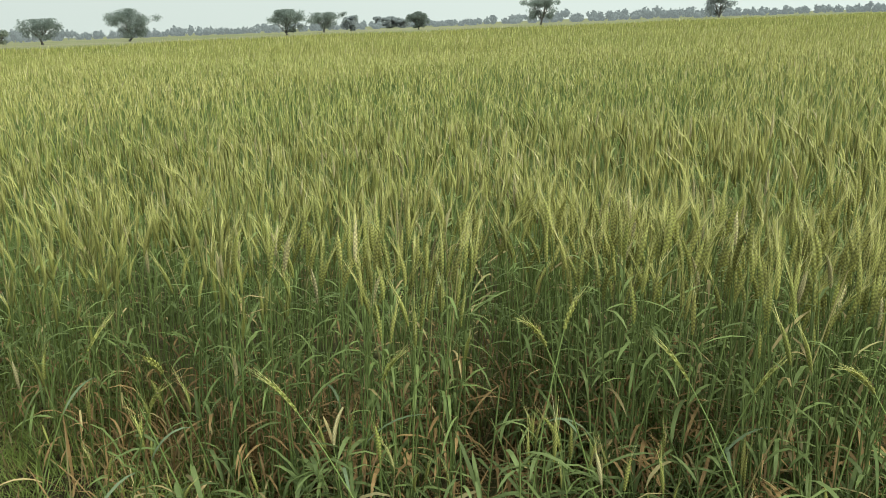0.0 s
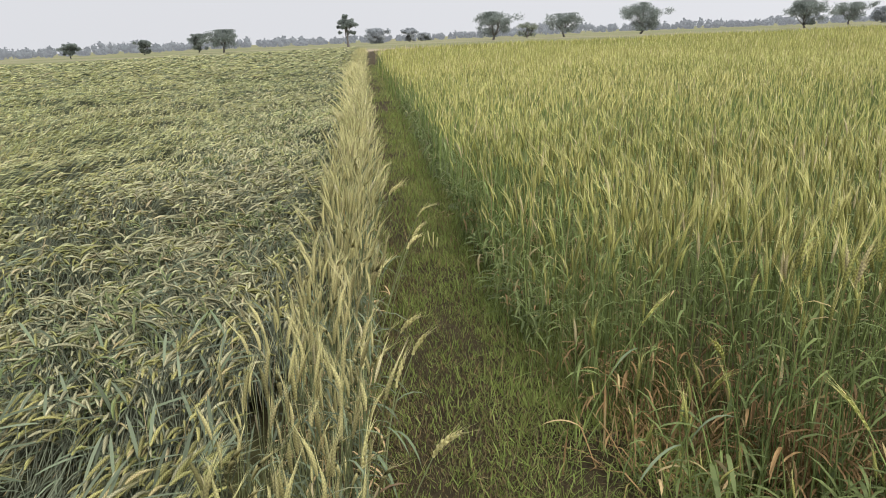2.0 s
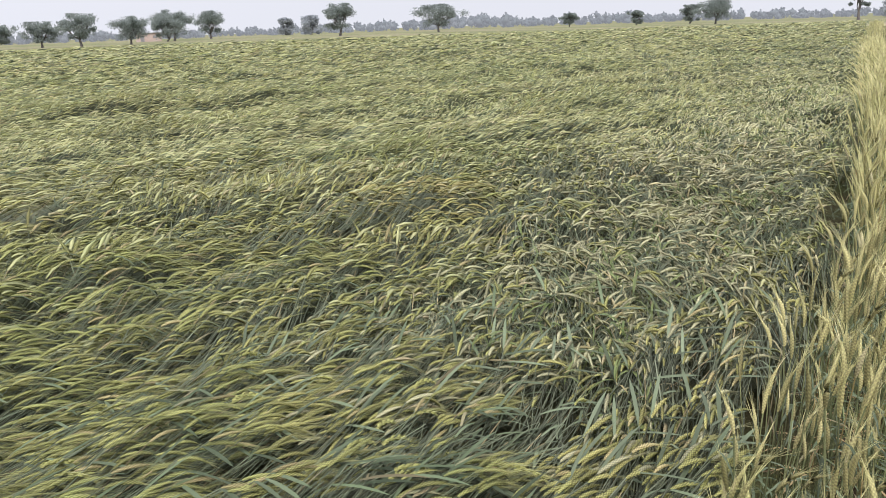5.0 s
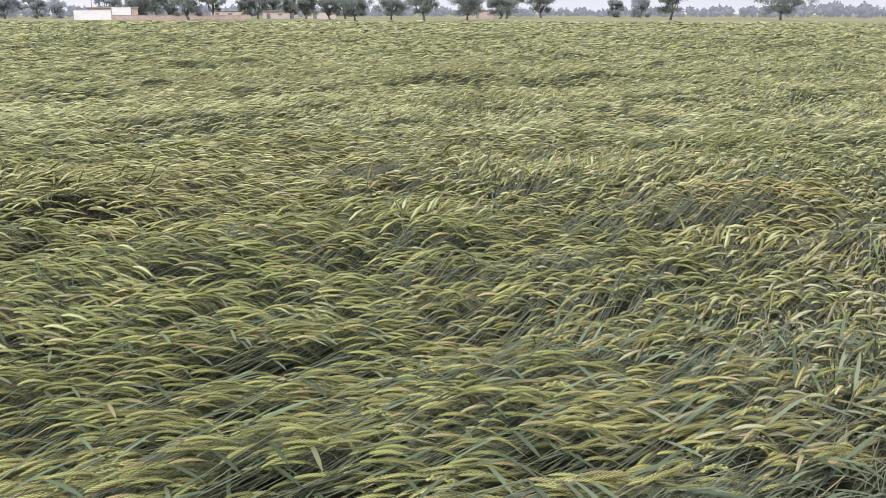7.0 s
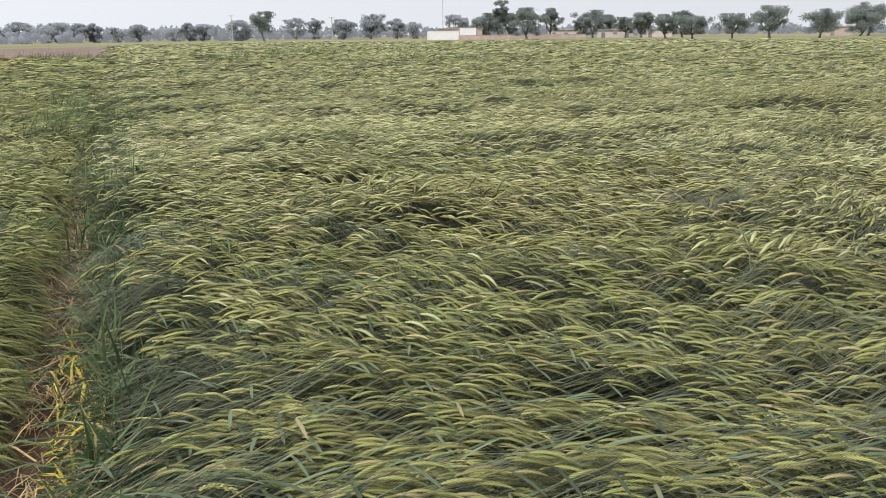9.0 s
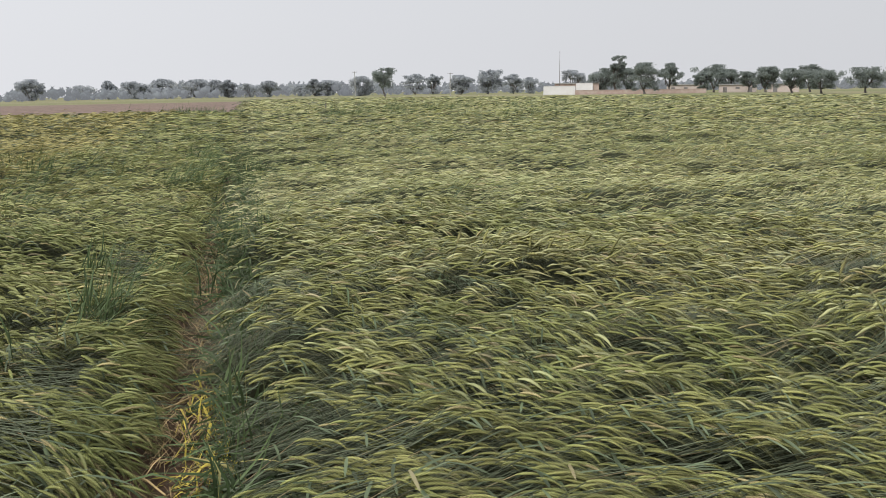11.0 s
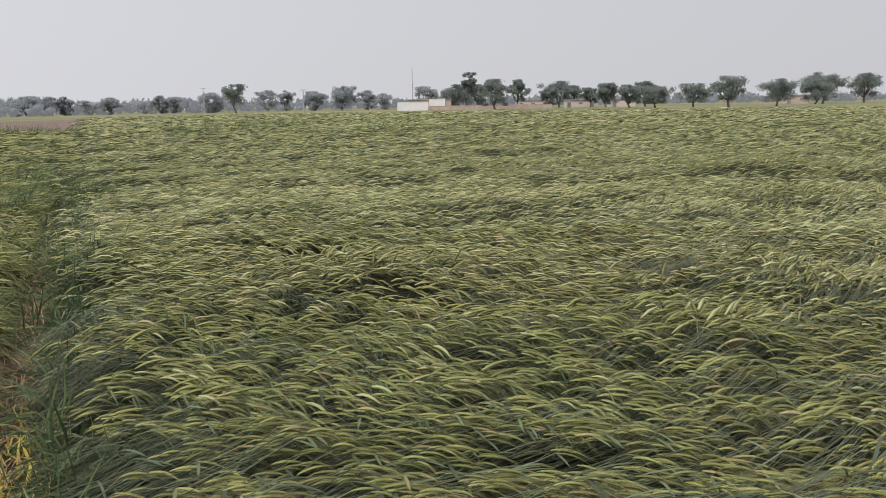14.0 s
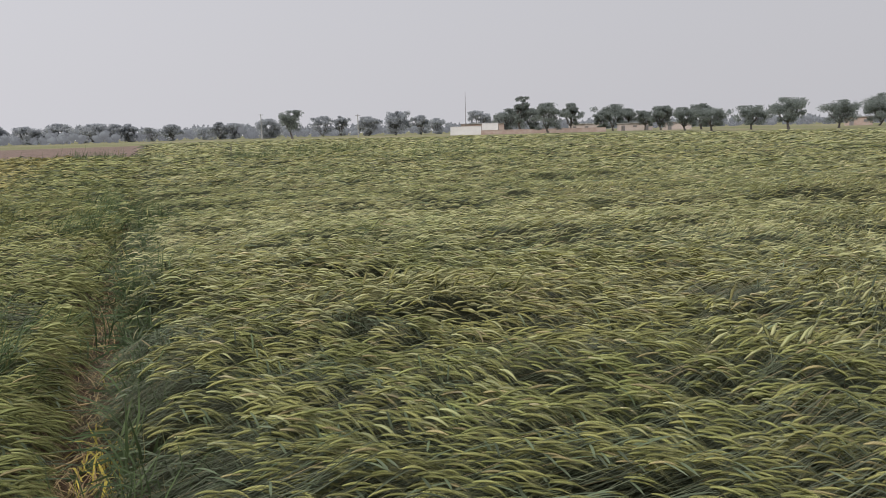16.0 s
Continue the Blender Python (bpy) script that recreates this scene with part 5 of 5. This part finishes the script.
def wheat_stalk(r, height, droop, ripe=True):
    """One stalk with its ear and leaves as parts, rooted at its origin and leaning along +x."""
    root = new("wheat_stalk")
    pc = Piece()
    pts = curve((0, 0, 0), (0.12, r.normal(0, 0.04), 1), height, 6, 0.05, (0.25, r.normal(0, 0.05), 0))
    pc.tube(pts, np.linspace(0.003, 0.0018, 6), 0, 5)
    part("stem", pc.arrays(), [stem_edge if ripe else stem_up], root, smooth=True)
    pc = Piece()
    e = curve(pts[-1], pts[-1] - pts[-2], r.uniform(0.095, 0.12), 12, droop, (0.5 * droop, r.normal(0, 0.2), 0))
    ear(pc, e, 0, r, 0, 1, fat=0.0062, awn=0.075)
    part("ear", pc.arrays(), [ear_edge if ripe else ear_up, awn_edge if ripe else awn_up], root)
    for i in range(2):
        pc = Piece()
        k = 1 + 2 * i
        leaf(pc, pts[k], r.uniform(0, 6.28), r.uniform(0.5, 1.1), r.uniform(0.15, 0.26), 0.010, r.uniform(1.2, 2.8), 0, 7)
        part("leaf", pc.arrays(), [leaf_flat if i else dry_leaf], root)
    return tagged(root, "ripe wheat stalk leaning over the footpath" if ripe else "green wheat stalk standing at the front of the plot", "wheat stalk", group="stalks beside the footpath" if ripe else "stalks at the plot front")


def single_stalks():
    r = np.random.default_rng(91)
    ripe = [wheat_stalk(r, 0.40 + 0.07 * i, 0.25 + 0.2 * i) for i in range(5)]
    green = [wheat_stalk(r, 0.60 + 0.05 * i, 0.2 + 0.1 * i, False) for i in range(4)]
    spots = []
    for i in range(20):
        u = 1.7 + 4.6 * (i / 20) ** 1.3
        v = -0.37 + r.normal(0, 0.06)
        spots.append((ripe, u * UX + v * VX, u * UY + v * VY, math.degrees(r.normal(radians(42), 0.9)), r.uniform(0, 14)))
    for i in range(14):
        x = -1.3 + 3.4 * i / 14
        spots.append((green, x + r.normal(0, 0.05), 2.22 - 0.22 * (x + 0.9) + r.normal(0, 0.1), r.uniform(0, 360), r.uniform(-4, 12)))
    first = {id(k[0]): 0 for k in (ripe, green)}
    for kinds, x, y, turn, tilt in spots:
        n = first[id(kinds[0])]
        m = pose(x, y, -0.005, 0, 0, turn) @ pose(0, 0, 0, 0, tilt, 0)
        if n < len(kinds):
            kinds[n].matrix_basis = m
        else:
            copy_thing(kinds[n % len(kinds)], m)
        first[id(kinds[0])] = n + 1


single_stalks()


def straw_stick(x, y, z, turn, length, label):
    pc = Piece()
    pc.tube([(-length / 2, 0, 0), (0, 0.012, 0.01), (length / 2, -0.01, 0.015)], [0.0055, 0.005, 0.004], 0, 6)
    v, t, sl = pc.arrays()
    ob = new("straw_stick", mesh_of("straw_stick", v, t, sl, [dry_leaf], True))
    ob.matrix_basis = pose(x, y, z, 0, -6, turn)
    tagged(ob, label, "straw", group="straw in the furrow")


straw_stick(-2.47, -2.95, 0.05, 75, 0.42, "dry pale straw stalk lying in the bare furrow")
straw_stick(-3.05, -3.45, 0.06, 18, 0.30, "dry pale straw stalk lying across the furrow soil")
straw_stick(-3.6, -4.05, 0.06, 130, 0.26, "dry pale straw stalk lying in the bare furrow")


def wheat_stubble(x, y):
    """A few broken stalk ends left standing on the footpath."""
    r = np.random.default_rng(15)
    root = new("wheat_stubble")
    root.location = (x, y, 0.0)
    for i in range(4):
        pc = Piece()
        px, py = 0.035 * i - 0.05, r.normal(0, 0.015)
        pc.tube([(px, py, 0), (px + r.normal(0, 0.006), py, 0.05), (px + r.normal(0, 0.012), py + 0.01, r.uniform(0.09, 0.14))], [0.005, 0.0048, 0.0042], 0, 6)
        part("stub", pc.arrays(), [awn_edge], root, smooth=True)
    tagged(root, "short broken pale straw stubs standing on the footpath", "stubble")


wheat_stubble(-3.53, 4.44)


def blown_stalk(r):
    """One lodged stalk whose stem lies along +x, with its ear and a leaf as parts."""
    root = new("wheat_stalk")
    ln, sway = r.uniform(0.38, 0.52), r.normal(0, 0.05)
    pts = np.array([(-ln, sway, -0.16), (-ln * 0.6, sway * 0.3, -0.07), (-ln * 0.3, 0, -0.02), (0, 0, 0.008)])
    pc = Piece()
    pc.tube(pts, [0.0026, 0.0024, 0.002, 0.0017], 0, 5)
    part("stem", pc.arrays(), [stem_flat], root, smooth=True)
    pc = Piece()
    e = curve(pts[-1], (1, r.normal(0, 0.15), r.uniform(0.1, 0.5)), r.uniform(0.09, 0.12), 11, r.uniform(0.6, 1.4), (0, r.normal(0, 0.2), 0))
    ear(pc, e, 0, r, 0, 1, fat=0.0056, awn=0.08)
    part("ear", pc.arrays(), [ear_flat, awn_flat], root)
    pc = Piece()
    leaf(pc, pts[1], r.normal(0, 0.7), r.uniform(0.1, 0.6), r.uniform(0.15, 0.24), 0.011, r.uniform(0.6, 1.6), 0, 7)
    part("leaf", pc.arrays(), [leaf_flat], root)
    return tagged(root, "yellow-green bearded wheat stalk blown flat over the plot", "wheat stalk", group="blown stalks at the plot corner")


def blown_stalks():
    r = np.random.default_rng(23)
    kinds = [blown_stalk(r) for i in range(8)]
    n = 0
    while n < 90:
        d, b = r.uniform(1.5, 3.2), radians(r.uniform(58, 138))
        x, y = CORNER[0] - d * math.sin(b), CORNER[1] + d * math.cos(b)
        s, c = beside(x, y)
        if not on_main_plot(x, y) or c < 0.5:
            continue
        m = pose(x, y, float(crop_top(x, y)) + 0.012, 0, 0, math.degrees(float(lay(x, y)) + r.normal(0, 0.15)))
        if n < len(kinds):
            kinds[n].matrix_basis = m
        else:
            copy_thing(kinds[n % len(kinds)], m)
        n += 1


blown_stalks()
